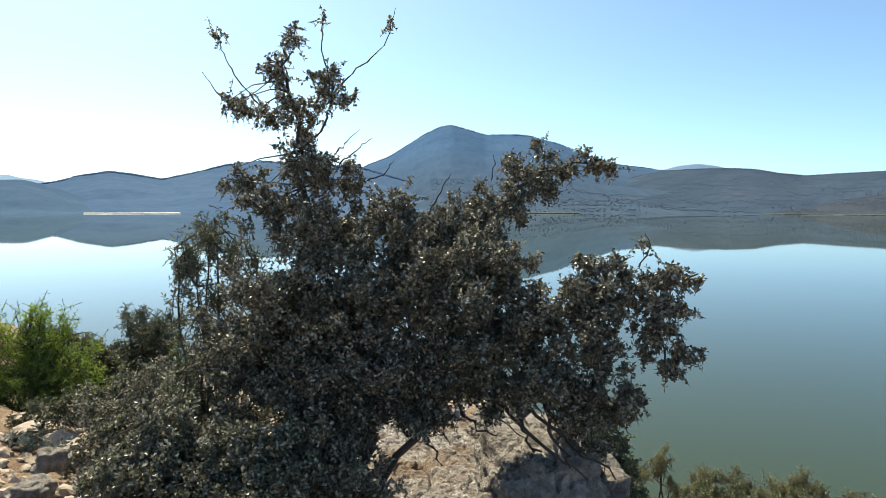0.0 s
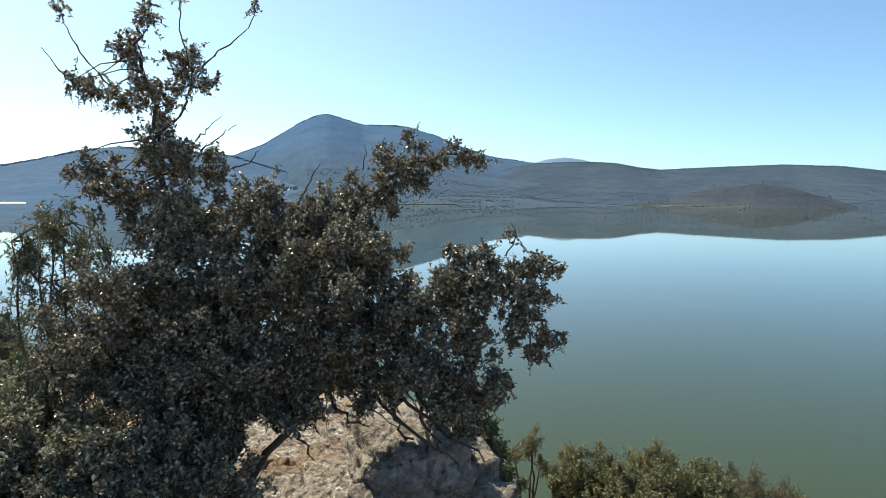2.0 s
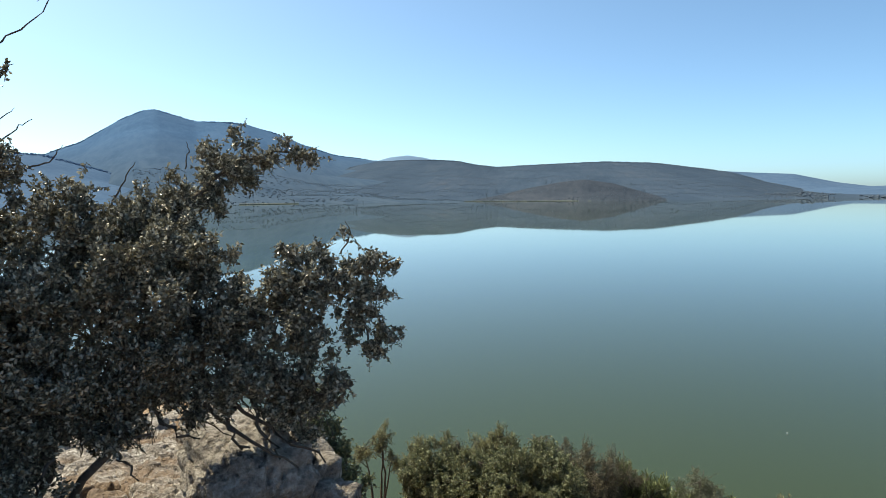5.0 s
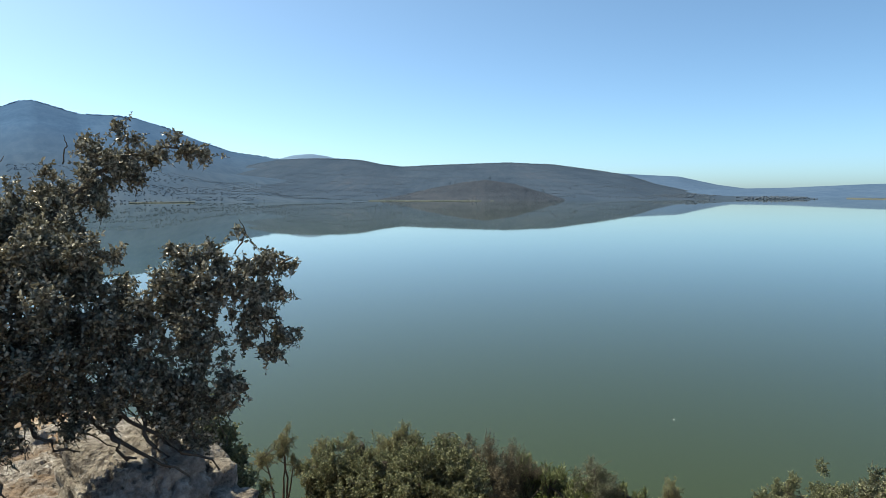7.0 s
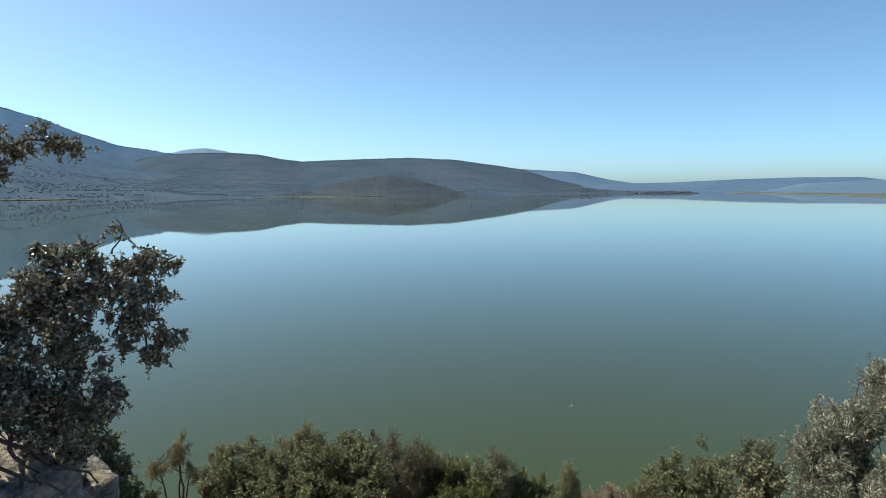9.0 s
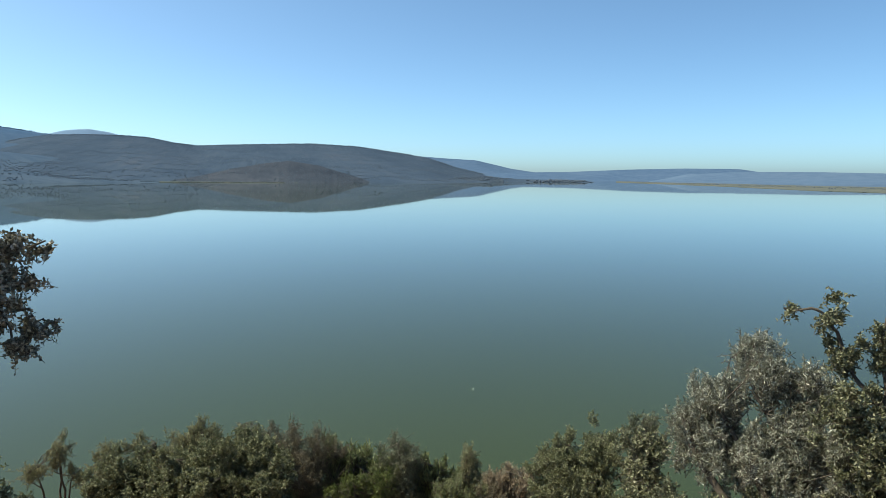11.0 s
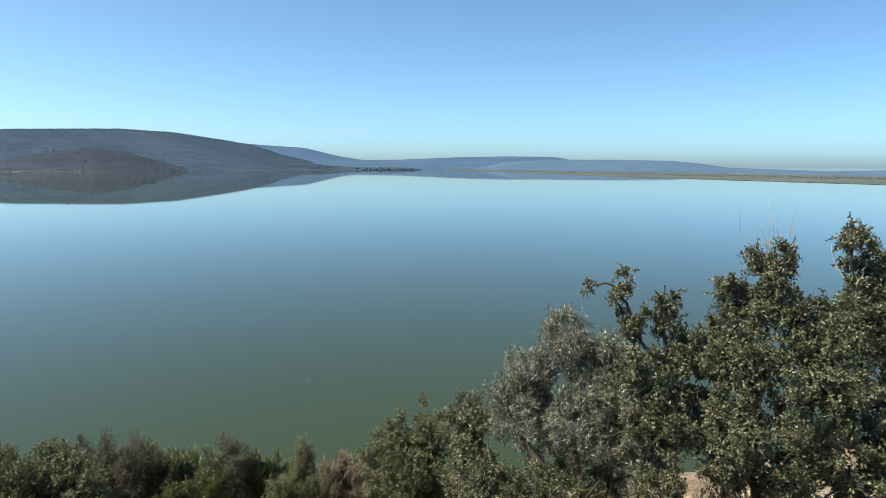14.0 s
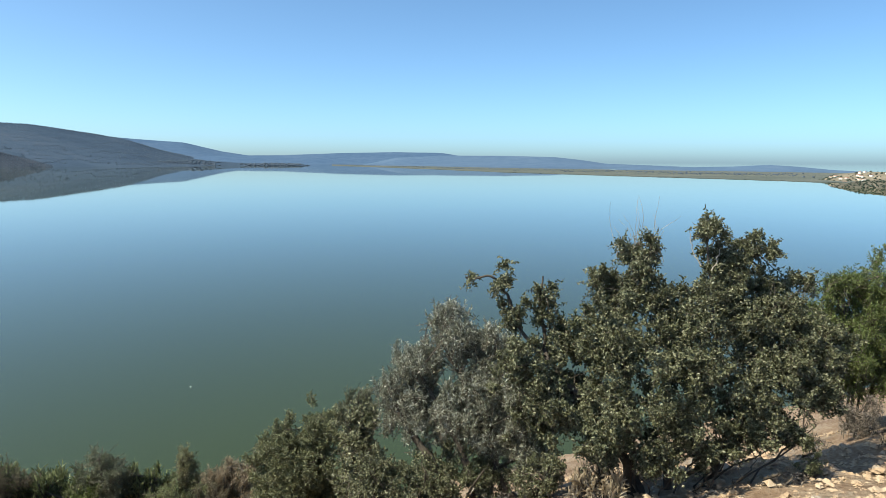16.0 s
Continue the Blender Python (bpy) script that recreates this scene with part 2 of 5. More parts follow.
def piece(name, me, parent=None, label=""):
    ob = new(name, me)
    ob.parent = parent
    return tagged(ob, label=label)


def thing(name, place, label, category, group=""):
    ob = new(name)
    ob.location = place
    ob.empty_display_size = 0.2
    return tagged(ob, label, category, group)


TABLE = np.random.RandomState(5).rand(256, 256)


def lattice(x, y):
    """Smooth value noise on a unit lattice, 0 to 1."""
    xi, yi = np.floor(x).astype(int), np.floor(y).astype(int)
    fx, fy = x - xi, y - yi
    fx, fy = fx * fx * (3 - 2 * fx), fy * fy * (3 - 2 * fy)
    a, b = TABLE[xi % 256, yi % 256], TABLE[(xi + 1) % 256, yi % 256]
    c, d = TABLE[xi % 256, (yi + 1) % 256], TABLE[(xi + 1) % 256, (yi + 1) % 256]
    return (a * (1 - fx) + b * fx) * (1 - fy) + (c * (1 - fx) + d * fx) * fy


def fbm(x, y, octaves=4):
    total, amp = 0.0, 0.5
    for k in range(octaves):
        total = total + amp * (lattice(x * 2 ** k + 17.3 * k, y * 2 ** k + 9.1 * k) - 0.5)
        amp *= 0.5
    return total


# ---- the ground: a rocky brow that falls to the lake ----
def ground_height(x, y):
    x, y = np.asarray(x, dtype=float), np.asarray(y, dtype=float)
    u = 0.75 * x + 0.66 * y
    v = -0.66 * x + 0.75 * y
    u = u + 0.4 * np.maximum(0, v - 12)
    z = np.interp(u, (-4000, -30, -4, 0, 1, 2.2, 3.2, 4.6, 9, 12, 16, 20, 60, 9000),
                  (160, 3.5, 0.5, 0.1, -0.15, -0.5, -0.95, -1.5, -3.6, -5.6, -8.7, -10.5, -14, -16))
    shelf = np.interp(y, (3.4, 4.3, 6.0, 7.6, 8.2), (-0.15, -0.33, -0.68, -0.70, -0.95)) - 0.04 * x
    inside = np.clip((1.45 - np.abs(x + 0.25)) / 0.45, 0, 1) * np.clip((y - 3.3) / 0.6, 0, 1) * np.clip((8.1 - y) / 0.5, 0, 1)
    inside = inside * inside * (3 - 2 * inside)
    z = z * (1 - inside) + shelf * inside
    z = z - 0.7 * np.exp(-((x + 4.8) / 2.2) ** 2 - ((y - 8.0) / 2.6) ** 2)      # a hollow under the broom
    near = np.exp(-(np.hypot(x, y) / 60) ** 2)
    z = z + near * (0.5 * fbm(x * 0.35, y * 0.35) + 0.34 * np.abs(fbm(x * 1.7 + 40, y * 1.7)) + 0.12 * fbm(x * 5, y * 5, 4))
    flat = np.clip(1 - np.hypot(x, y) / 1.2, 0, 1)
    return z * (1 - flat) + 0.0 * flat


axis = np.sinh(np.linspace(-7.9, 7.9, 500)) * 3.4
gx, gy = np.meshgrid(axis + 1.5, axis + 3.0, indexing="ij")
n = len(axis)
i, j = np.meshgrid(np.arange(n - 1), np.arange(n - 1), indexing="ij")
quads = np.stack([i * n + j, (i + 1) * n + j, (i + 1) * n + j + 1, i * n + j + 1], -1).reshape(-1, 4)
ground = new("ground", mesh_from("ground", np.stack([gx, gy, ground_height(gx, gy)], -1).reshape(-1, 3), quads, M_GROUND, True))
tagged(ground, "stony orange-brown slope falling to the lake shore", "ground", kind="structure")

angles = np.linspace(0, 2 * math.pi, 97)[:-1]
rings = (0.0, 40.0, 400.0, 4800.0)
wv = [(0, 0, LAKE)] + [(r * math.sin(a), r * math.cos(a), LAKE) for r in rings[1:] for a in angles]
wf = [(0, 1 + k, 1 + (k + 1) % 96, 1 + (k + 1) % 96) for k in range(96)]
bm = bmesh.new()
bv = [bm.verts.new(v) for v in wv]
for k in range(96):
    m = (k + 1) % 96
    bm.faces.new((bv[0], bv[1 + m], bv[1 + k]))
    for r in range(2):
        a = 1 + 96 * r
        bm.faces.new((bv[a + k], bv[a + m], bv[a + 96 + m], bv[a + 96 + k]))
me = bpy.data.meshes.new("water")
bm.normal_update()
bmesh.ops.recalc_face_normals(bm, faces=bm.faces)
bm.to_mesh(me)
bm.free()
if me.polygons[0].normal.z < 0:
    me.flip_normals()
me.materials.append(M_WATER)
lake = tagged(new("water", me), "calm green lake mirroring hills and sky", "lake", kind="structure")


# ---- the hills round the lake ----
HILLS = {}


def hill(name, profile, crest, foot, material, label, rough=1.0, back=1.25, step=0.12, seed=0):
    """A hill seen from the brow: its crest's height by compass angle, at the distance crest; its foot stands in the lake."""
    az = np.arange(profile[0][0], profile[-1][0], step)
    top = np.interp(az, [p[0] for p in profile], [p[1] for p in profile])
    k = max(3, int(0.9 / step))
    kernel = np.hanning(k + 2)[1:-1]
    top = np.convolve(np.pad(top, k, mode="edge"), kernel / kernel.sum(), "same")[k:-k]
    rows = np.concatenate([np.linspace(0, 1, 61), [1.06, 1.15, 1.4, 2.0]])
    verts = []
    for s in rows:
        d = foot + (crest - foot) * s if s <= 1 else crest + (s - 1) * crest * (back - 1)
        rise = (s ** 1.25) if s <= 1 else max(0.0, 1 - (s - 1) ** 1.3)
        x, y = d * np.sin(np.radians(az)), d * np.cos(np.radians(az))
        relief = rough * 0.03 * crest * fbm(x * 9 / crest + seed, y * 9 / crest, 5) * math.sin(math.pi * min(s, 1)) * np.clip((top - LAKE) / 60, 0, 1)
        fine = rough * 0.0022 * crest * fbm(x * 30 / crest + seed, y * 30 / crest, 2) * (1 if s > 0 else 0) * np.clip((top - LAKE) / 30, 0.05, 1)
        z = (LAKE - 1.0) + (top - LAKE + 1.0) * rise + relief * 0.6 + fine
        verts.append(np.stack([x, y, z], -1))
    verts = np.array(verts)
    r, c = len(rows), len(az)
    i, j = np.meshgrid(np.arange(r - 1), np.arange(c - 1), indexing="ij")
    f = np.stack([i * c + j, i * c + j + 1, (i + 1) * c + j + 1, (i + 1) * c + j], -1).reshape(-1, 4)
    HILLS[name] = verts
    return tagged(new("backdrop_" + name, mesh_from(name, verts.reshape(-1, 3), f, material, True)), label, "hill", kind="structure")



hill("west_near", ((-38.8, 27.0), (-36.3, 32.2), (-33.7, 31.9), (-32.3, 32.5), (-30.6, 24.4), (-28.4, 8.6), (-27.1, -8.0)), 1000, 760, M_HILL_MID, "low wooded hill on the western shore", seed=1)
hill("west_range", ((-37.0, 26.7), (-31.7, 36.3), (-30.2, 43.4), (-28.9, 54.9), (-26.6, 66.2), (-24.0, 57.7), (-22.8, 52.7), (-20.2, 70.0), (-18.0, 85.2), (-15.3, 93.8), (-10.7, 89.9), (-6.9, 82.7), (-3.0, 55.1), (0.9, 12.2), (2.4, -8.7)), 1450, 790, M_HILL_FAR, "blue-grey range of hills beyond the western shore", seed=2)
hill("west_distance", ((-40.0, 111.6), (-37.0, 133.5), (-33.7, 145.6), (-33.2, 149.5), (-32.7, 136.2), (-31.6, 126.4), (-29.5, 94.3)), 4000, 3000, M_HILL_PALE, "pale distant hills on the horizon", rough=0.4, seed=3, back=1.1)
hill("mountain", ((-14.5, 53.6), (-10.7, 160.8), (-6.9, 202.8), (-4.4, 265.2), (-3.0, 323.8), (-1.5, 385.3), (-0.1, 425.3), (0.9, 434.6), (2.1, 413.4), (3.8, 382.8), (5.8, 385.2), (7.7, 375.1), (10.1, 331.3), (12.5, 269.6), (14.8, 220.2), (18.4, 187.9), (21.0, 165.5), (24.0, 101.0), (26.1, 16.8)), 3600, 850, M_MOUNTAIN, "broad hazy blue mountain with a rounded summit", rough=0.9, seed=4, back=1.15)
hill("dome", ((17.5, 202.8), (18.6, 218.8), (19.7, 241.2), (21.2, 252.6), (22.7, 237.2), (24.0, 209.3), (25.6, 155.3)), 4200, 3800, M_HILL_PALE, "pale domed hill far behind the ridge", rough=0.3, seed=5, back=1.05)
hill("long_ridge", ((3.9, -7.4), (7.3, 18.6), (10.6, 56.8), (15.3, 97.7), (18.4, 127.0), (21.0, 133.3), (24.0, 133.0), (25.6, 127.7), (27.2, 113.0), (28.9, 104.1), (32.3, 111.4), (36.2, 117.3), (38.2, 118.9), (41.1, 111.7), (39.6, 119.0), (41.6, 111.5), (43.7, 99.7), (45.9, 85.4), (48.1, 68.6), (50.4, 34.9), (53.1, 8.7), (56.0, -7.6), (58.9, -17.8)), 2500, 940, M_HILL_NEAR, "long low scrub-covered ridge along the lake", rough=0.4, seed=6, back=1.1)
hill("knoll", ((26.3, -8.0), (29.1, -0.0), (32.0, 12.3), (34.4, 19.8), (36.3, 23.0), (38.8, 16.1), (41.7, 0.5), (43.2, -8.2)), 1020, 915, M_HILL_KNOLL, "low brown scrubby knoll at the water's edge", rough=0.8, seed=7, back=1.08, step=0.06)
hill("spit", ((50.3, -1.3), (53.1, 1.0), (56.0, -3.0), (58.9, -3.9), (61.3, -5.8), (62.4, -8.9)), 1300, 1240, M_HILL_NEAR, "narrow wooded spit reaching into the lake", rough=0.3, seed=8, back=1.03, step=0.06)
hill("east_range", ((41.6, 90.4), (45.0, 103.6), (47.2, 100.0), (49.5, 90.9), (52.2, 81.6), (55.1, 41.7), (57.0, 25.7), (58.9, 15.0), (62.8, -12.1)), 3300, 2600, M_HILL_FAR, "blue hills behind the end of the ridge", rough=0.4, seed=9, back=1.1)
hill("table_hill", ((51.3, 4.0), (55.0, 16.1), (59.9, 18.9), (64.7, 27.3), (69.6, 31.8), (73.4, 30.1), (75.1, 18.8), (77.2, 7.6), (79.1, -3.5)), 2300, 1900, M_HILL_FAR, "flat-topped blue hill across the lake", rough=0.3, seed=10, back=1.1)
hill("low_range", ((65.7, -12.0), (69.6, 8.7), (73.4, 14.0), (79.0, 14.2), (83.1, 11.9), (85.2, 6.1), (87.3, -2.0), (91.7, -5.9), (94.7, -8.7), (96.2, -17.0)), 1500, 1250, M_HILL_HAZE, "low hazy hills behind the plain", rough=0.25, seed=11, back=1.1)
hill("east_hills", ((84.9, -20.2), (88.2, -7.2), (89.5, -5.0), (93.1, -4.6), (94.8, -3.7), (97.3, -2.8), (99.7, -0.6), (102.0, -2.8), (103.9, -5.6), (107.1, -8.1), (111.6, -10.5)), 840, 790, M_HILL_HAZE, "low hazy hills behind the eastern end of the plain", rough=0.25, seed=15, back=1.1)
hill("village_slope", ((102.3, -9.5), (103.4, -7.8), (104.1, -5.4), (105.0, -4.0), (106.0, -3.0), (107.3, -3.1), (109.7, -2.0), (113.0, 0.1), (117.1, 1.4)), 440, 402, M_VILLAGE, "bare tan slope under the village", rough=0.3, seed=16, back=1.3, step=0.1)
hill("headland", ((104.0, -8.5), (104.7, -7.4), (105.7, -6.1), (107.4, -5.0), (109.7, -3.3), (114.5, -0.3), (117.1, -0.1)), 330, 322, M_HEADLAND, "low rocky headland below the village", rough=0.8, seed=12, back=1.3, step=0.1)



def woods(name, grid, count, size, first, last, material, label, rng, lean=0.0):
    """Small uneven crowns strewn over a hill between two rows of its grid."""
    r = rng.uniform(first, last, count)
    c = rng.uniform(0, grid.shape[1] - 2, count)
    i, j = r.astype(int), c.astype(int)
    fr, fc = (r - i)[:, None], (c - j)[:, None]
    p = (grid[i, j] * (1 - fr) + grid[i + 1, j] * fr) * (1 - fc) + (grid[i, j + 1] * (1 - fr) + grid[i + 1, j + 1] * fr) * fc
    keep = (fbm(p[:, 0] * 0.02, p[:, 1] * 0.02) > -0.06 + lean) & (p[:, 2] > LAKE)
    p = p[keep]
    m = len(p)
    s = size * rng.uniform(0.5, 1.25, (m, 1, 1))
    base = np.array([(1, 0, 0), (0.2, 0.95, 0.1), (-0.9, 0.3, 0), (-0.4, -0.9, 0.1), (0.6, -0.7, 0), (0.1, 0, 0.85), (0, 0, -0.6)])
    v = p[:, None, :] + (base[None] + rng.uniform(-0.3, 0.3, (m, 7, 3))) * s + np.array([0, 0, 0.25]) * s
    f = np.array([(0, 1, 5), (1, 2, 5), (2, 3, 5), (3, 4, 5), (4, 0, 5), (1, 0, 6), (2, 1, 6), (3, 2, 6), (4, 3, 6), (0, 4, 6)])
    faces = (np.arange(m)[:, None, None] * 7 + f[None]).reshape(-1, 3)
    return tagged(new(name, mesh_from(name, v.reshape(-1, 3), faces, material, True)), label, "trees", kind="stuff")


rng = np.random.RandomState(11)
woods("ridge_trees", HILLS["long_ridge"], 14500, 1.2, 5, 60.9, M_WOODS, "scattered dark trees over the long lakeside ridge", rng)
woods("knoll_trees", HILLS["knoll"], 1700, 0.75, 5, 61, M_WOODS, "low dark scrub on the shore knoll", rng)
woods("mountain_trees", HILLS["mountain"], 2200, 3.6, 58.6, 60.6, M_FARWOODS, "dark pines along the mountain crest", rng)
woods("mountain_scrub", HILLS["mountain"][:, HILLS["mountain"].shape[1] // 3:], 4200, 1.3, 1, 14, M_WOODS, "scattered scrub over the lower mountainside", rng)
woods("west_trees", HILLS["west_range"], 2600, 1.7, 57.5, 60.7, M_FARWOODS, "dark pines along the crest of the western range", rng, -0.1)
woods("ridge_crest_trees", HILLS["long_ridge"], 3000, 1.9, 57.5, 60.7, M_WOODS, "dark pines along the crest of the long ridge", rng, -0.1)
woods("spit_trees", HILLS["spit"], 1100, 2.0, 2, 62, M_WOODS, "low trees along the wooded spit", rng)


def shore_band(name, shore, depth, height, material, label, category, seed):
    """A flat strip of reeds or land that follows the shoreline."""
    az = np.arange(shore[0][0], shore[-1][0], 0.1)
    d = np.interp(az, [p[0] for p in shore], [p[1] for p in shore])
    d = d * (1 + 0.03 * fbm(az * 1.3 + seed, az * 0, 4))
    verts = []
    for s, h in ((0.0, -0.6), (0.0, 0.35), (0.12, 0.9), (0.5, 1.0), (1.0, 1.0), (1.0, -0.6)):
        r = d + depth * s
        z = LAKE + height * h * (1 + (0.5 * fbm(az * 9 + seed, az * 0 + s * 7, 3) if h > 0.3 else 0))
        verts.append(np.stack([r * np.sin(np.radians(az)), r * np.cos(np.radians(az)), z + 0 * az], -1))
    verts = np.array(verts)
    r, c = verts.shape[:2]
    i, j = np.meshgrid(np.arange(r - 1), np.arange(c - 1), indexing="ij")
    f = np.stack([i * c + j, i * c + j + 1, (i + 1) * c + j + 1, (i + 1) * c + j], -1).reshape(-1, 4)
    HILLS[name] = verts
    return tagged(new(name, mesh_from(name, verts.reshape(-1, 3), f, material)), label, category, kind="structure")


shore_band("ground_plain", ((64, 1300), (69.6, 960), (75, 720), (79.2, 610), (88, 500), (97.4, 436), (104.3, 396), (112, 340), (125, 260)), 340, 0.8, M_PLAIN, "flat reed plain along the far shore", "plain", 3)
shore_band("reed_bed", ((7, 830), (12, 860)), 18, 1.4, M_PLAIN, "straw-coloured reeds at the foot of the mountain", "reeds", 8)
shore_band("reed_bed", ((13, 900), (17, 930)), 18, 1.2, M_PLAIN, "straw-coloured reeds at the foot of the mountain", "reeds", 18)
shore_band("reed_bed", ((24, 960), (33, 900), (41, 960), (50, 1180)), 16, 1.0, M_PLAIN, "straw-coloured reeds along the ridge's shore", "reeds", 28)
shore_band("reed_bed", ((-28.5, 765), (-21.5, 775)), 16, 0.9, M_BLEACHED, "pale reeds along the western shore", "reeds", 38)
woods("headland_scrub", HILLS["headland"], 900, 0.42, 4, 60, M_DARKWOODS, "dark scrub on the rocky headland", rng, -0.1)
woods("village_trees", HILLS["village_slope"], 420, 0.7, 3, 62, M_DARKWOODS, "dark garden trees round the village", rng, -0.2)
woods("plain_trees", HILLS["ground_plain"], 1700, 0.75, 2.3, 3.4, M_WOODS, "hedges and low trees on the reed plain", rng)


# ---- trees and shrubs ----
DENSE = 3.1      # how thickly the crowns are leaved


def unit(rng, count):
    d = rng.normal(size=(count, 3))
    return d / np.linalg.norm(d, axis=1, keepdims=True)


def normalised(d):
    return d / np.maximum(np.linalg.norm(d, axis=-1, keepdims=True), 1e-9)


def tubes(a, b, ra, rb, sides=3):
    """Tapered straight tubes from points a to points b."""
    m = len(a)
    d = normalised(b - a)
    ref = np.where(np.abs(d[:, 2:3]) > 0.9, np.array([[1.0, 0, 0]]), np.array([[0, 0, 1.0]]))
    s = normalised(np.cross(d, ref))
    t = np.cross(d, s)
    th = np.arange(sides) * 2 * math.pi / sides
    ring = s[:, None] * np.cos(th)[None, :, None] + t[:, None] * np.sin(th)[None, :, None]
    v = np.concatenate([a[:, None] + ring * np.reshape(ra, (-1, 1, 1)), b[:, None] + ring * np.reshape(rb, (-1, 1, 1))], 1)
    k = np.arange(sides)
    q = np.stack([k, (k + 1) % sides, sides + (k + 1) % sides, sides + k], -1)
    return v.reshape(-1, 3), (np.arange(m)[:, None, None] * 2 * sides + q[None]).reshape(-1, 4)


def foliage(rng, clumps, per_area, per_twig, length, width, twig, upright=0.35, fold=0.14, spiky=0.15, inner=0.4, wild=0.9, tuft=19):
    """Leafy twigs filling clumps (x, y, z, half width, half height): leaf triangles and twig tubes."""
    starts, ends, tw = [], [], []
    for x, y, z, rx, rz in clumps:
        count = max(5, int(DENSE * per_area * rx * rz))
        d = unit(rng, count)
        rad = (inner + (1 - inner) * rng.rand(count, 1) ** 0.55) * (1 + spiky * (rng.rand(count, 1) ** 4) * 4)
        lump = 1 + 0.55 * (lattice(d[:, 0] * 2.3 + x * 5 + 50, d[:, 2] * 2.3 + d[:, 1] * 1.7 + z * 5 + 50) - 0.5)[:, None]
        reach = np.array((rx, (rx + rz) / 2, rz))
        tufts = np.array((x, y, z)) + d * np.minimum(rad, 1.12) * lump * 1.08 * reach
        heads = max(4, count // tuft)
        d2 = unit(rng, count) + np.array((0, 0, 0.25))
        tip = tufts[rng.randint(heads, size=count)] + d2 * min(0.55 * twig, 0.45 * min(rx, rz)) * rng.rand(count, 1) ** 0.4
        core = np.array((x, y, z)) + d * reach * 0.72 * rng.rand(count, 1) ** 0.4
        tip = np.where(rng.rand(count, 1) < 0.42, core, tip)
        d = normalised(d2 + 0.4 * (tip - np.array((x, y, z))) / reach)
        way = normalised(d * 0.8 + np.array((0, 0, upright)) + 0.55 * unit(rng, count))
        ln = twig * rng.uniform(0.6, 1.3, (count, 1))
        starts.append(tip - way * ln)
        ends.append(tip)
    a, b = np.concatenate(starts), np.concatenate(ends)
    m = len(a)
    s = np.linspace(0.12, 1.0, per_twig)[None, :, None] + rng.uniform(-0.06, 0.06, (m, per_twig, 1))
    p = (a[:, None] + (b - a)[:, None] * s).reshape(-1, 3)
    way = np.repeat(normalised(b - a), per_twig, 0)
    c = len(p)
    d = normalised(way * 0.6 + wild * unit(rng, c))
    up = normalised(np.array((0, 0, 0.6)) + unit(rng, c))
    side = normalised(np.cross(d, up))
    nrm = np.cross(side, d)
    ln = length * rng.uniform(0.65, 1.25, (c, 1))
    w = width * rng.uniform(0.7, 1.2, (c, 1))
    mid = p + d * ln * 0.5 + nrm * ln * fold
    v = np.stack([p, mid + side * w * 0.5, p + d * ln, mid - side * w * 0.5], 1).reshape(-1, 3)
    k = np.arange(c)[:, None] * 4
    f = np.concatenate([k + np.array([[0, 1, 2]]), k + np.array([[0, 2, 3]])], 0)
    return v, f, a, b


def limb_points(points, rng, wobble=0.02, per=5):
    """A smooth, slightly crooked line through the points."""
    pts = [Vector(p) for p in points]
    pts = [pts[0] * 2 - pts[1]] + pts + [pts[-1] * 2 - pts[-2]]
    line = []
    for k in range(1, len(pts) - 2):
        p0, p1, p2, p3 = pts[k - 1:k + 3]
        for s in range(per):
            t = s / per
            q = 0.5 * ((2 * p1) + (p2 - p0) * t + (2 * p0 - 5 * p1 + 4 * p2 - p3) * t * t + (3 * p1 - p0 - 3 * p2 + p3) * t ** 3)
            line.append(q + Vector(rng.normal(size=3)) * wobble * (0.3 if not line else 1))
    line.append(pts[-2])
    return line


def limb(name, points, r0, r1, rng, material, parent, wobble=0.02, sides=7, label=""):
    line = limb_points(points, rng, wobble)
    verts, faces = [], []
    for k, p in enumerate(line):
        d = (line[min(k + 1, len(line) - 1)] - line[max(k - 1, 0)]).normalized()
        s = d.orthogonal().normalized()
        t = d.cross(s)
        r = r0 + (r1 - r0) * k / (len(line) - 1)
        for c in range(sides):
            th = 2 * math.pi * c / sides
            verts.append(p + (s * math.cos(th) + t * math.sin(th)) * r * rng.uniform(0.85, 1.15))
    for k in range(len(line) - 1):
        for c in range(sides):
            a, b = k * sides + c, k * sides + (c + 1) % sides
            faces.append((a, b, b + sides, a + sides))
    origin = parent.location if parent else Vector()
    verts = [v - origin for v in verts]
    return piece(name, mesh_from(name, [tuple(v) for v in verts], faces, material, True), parent, label)


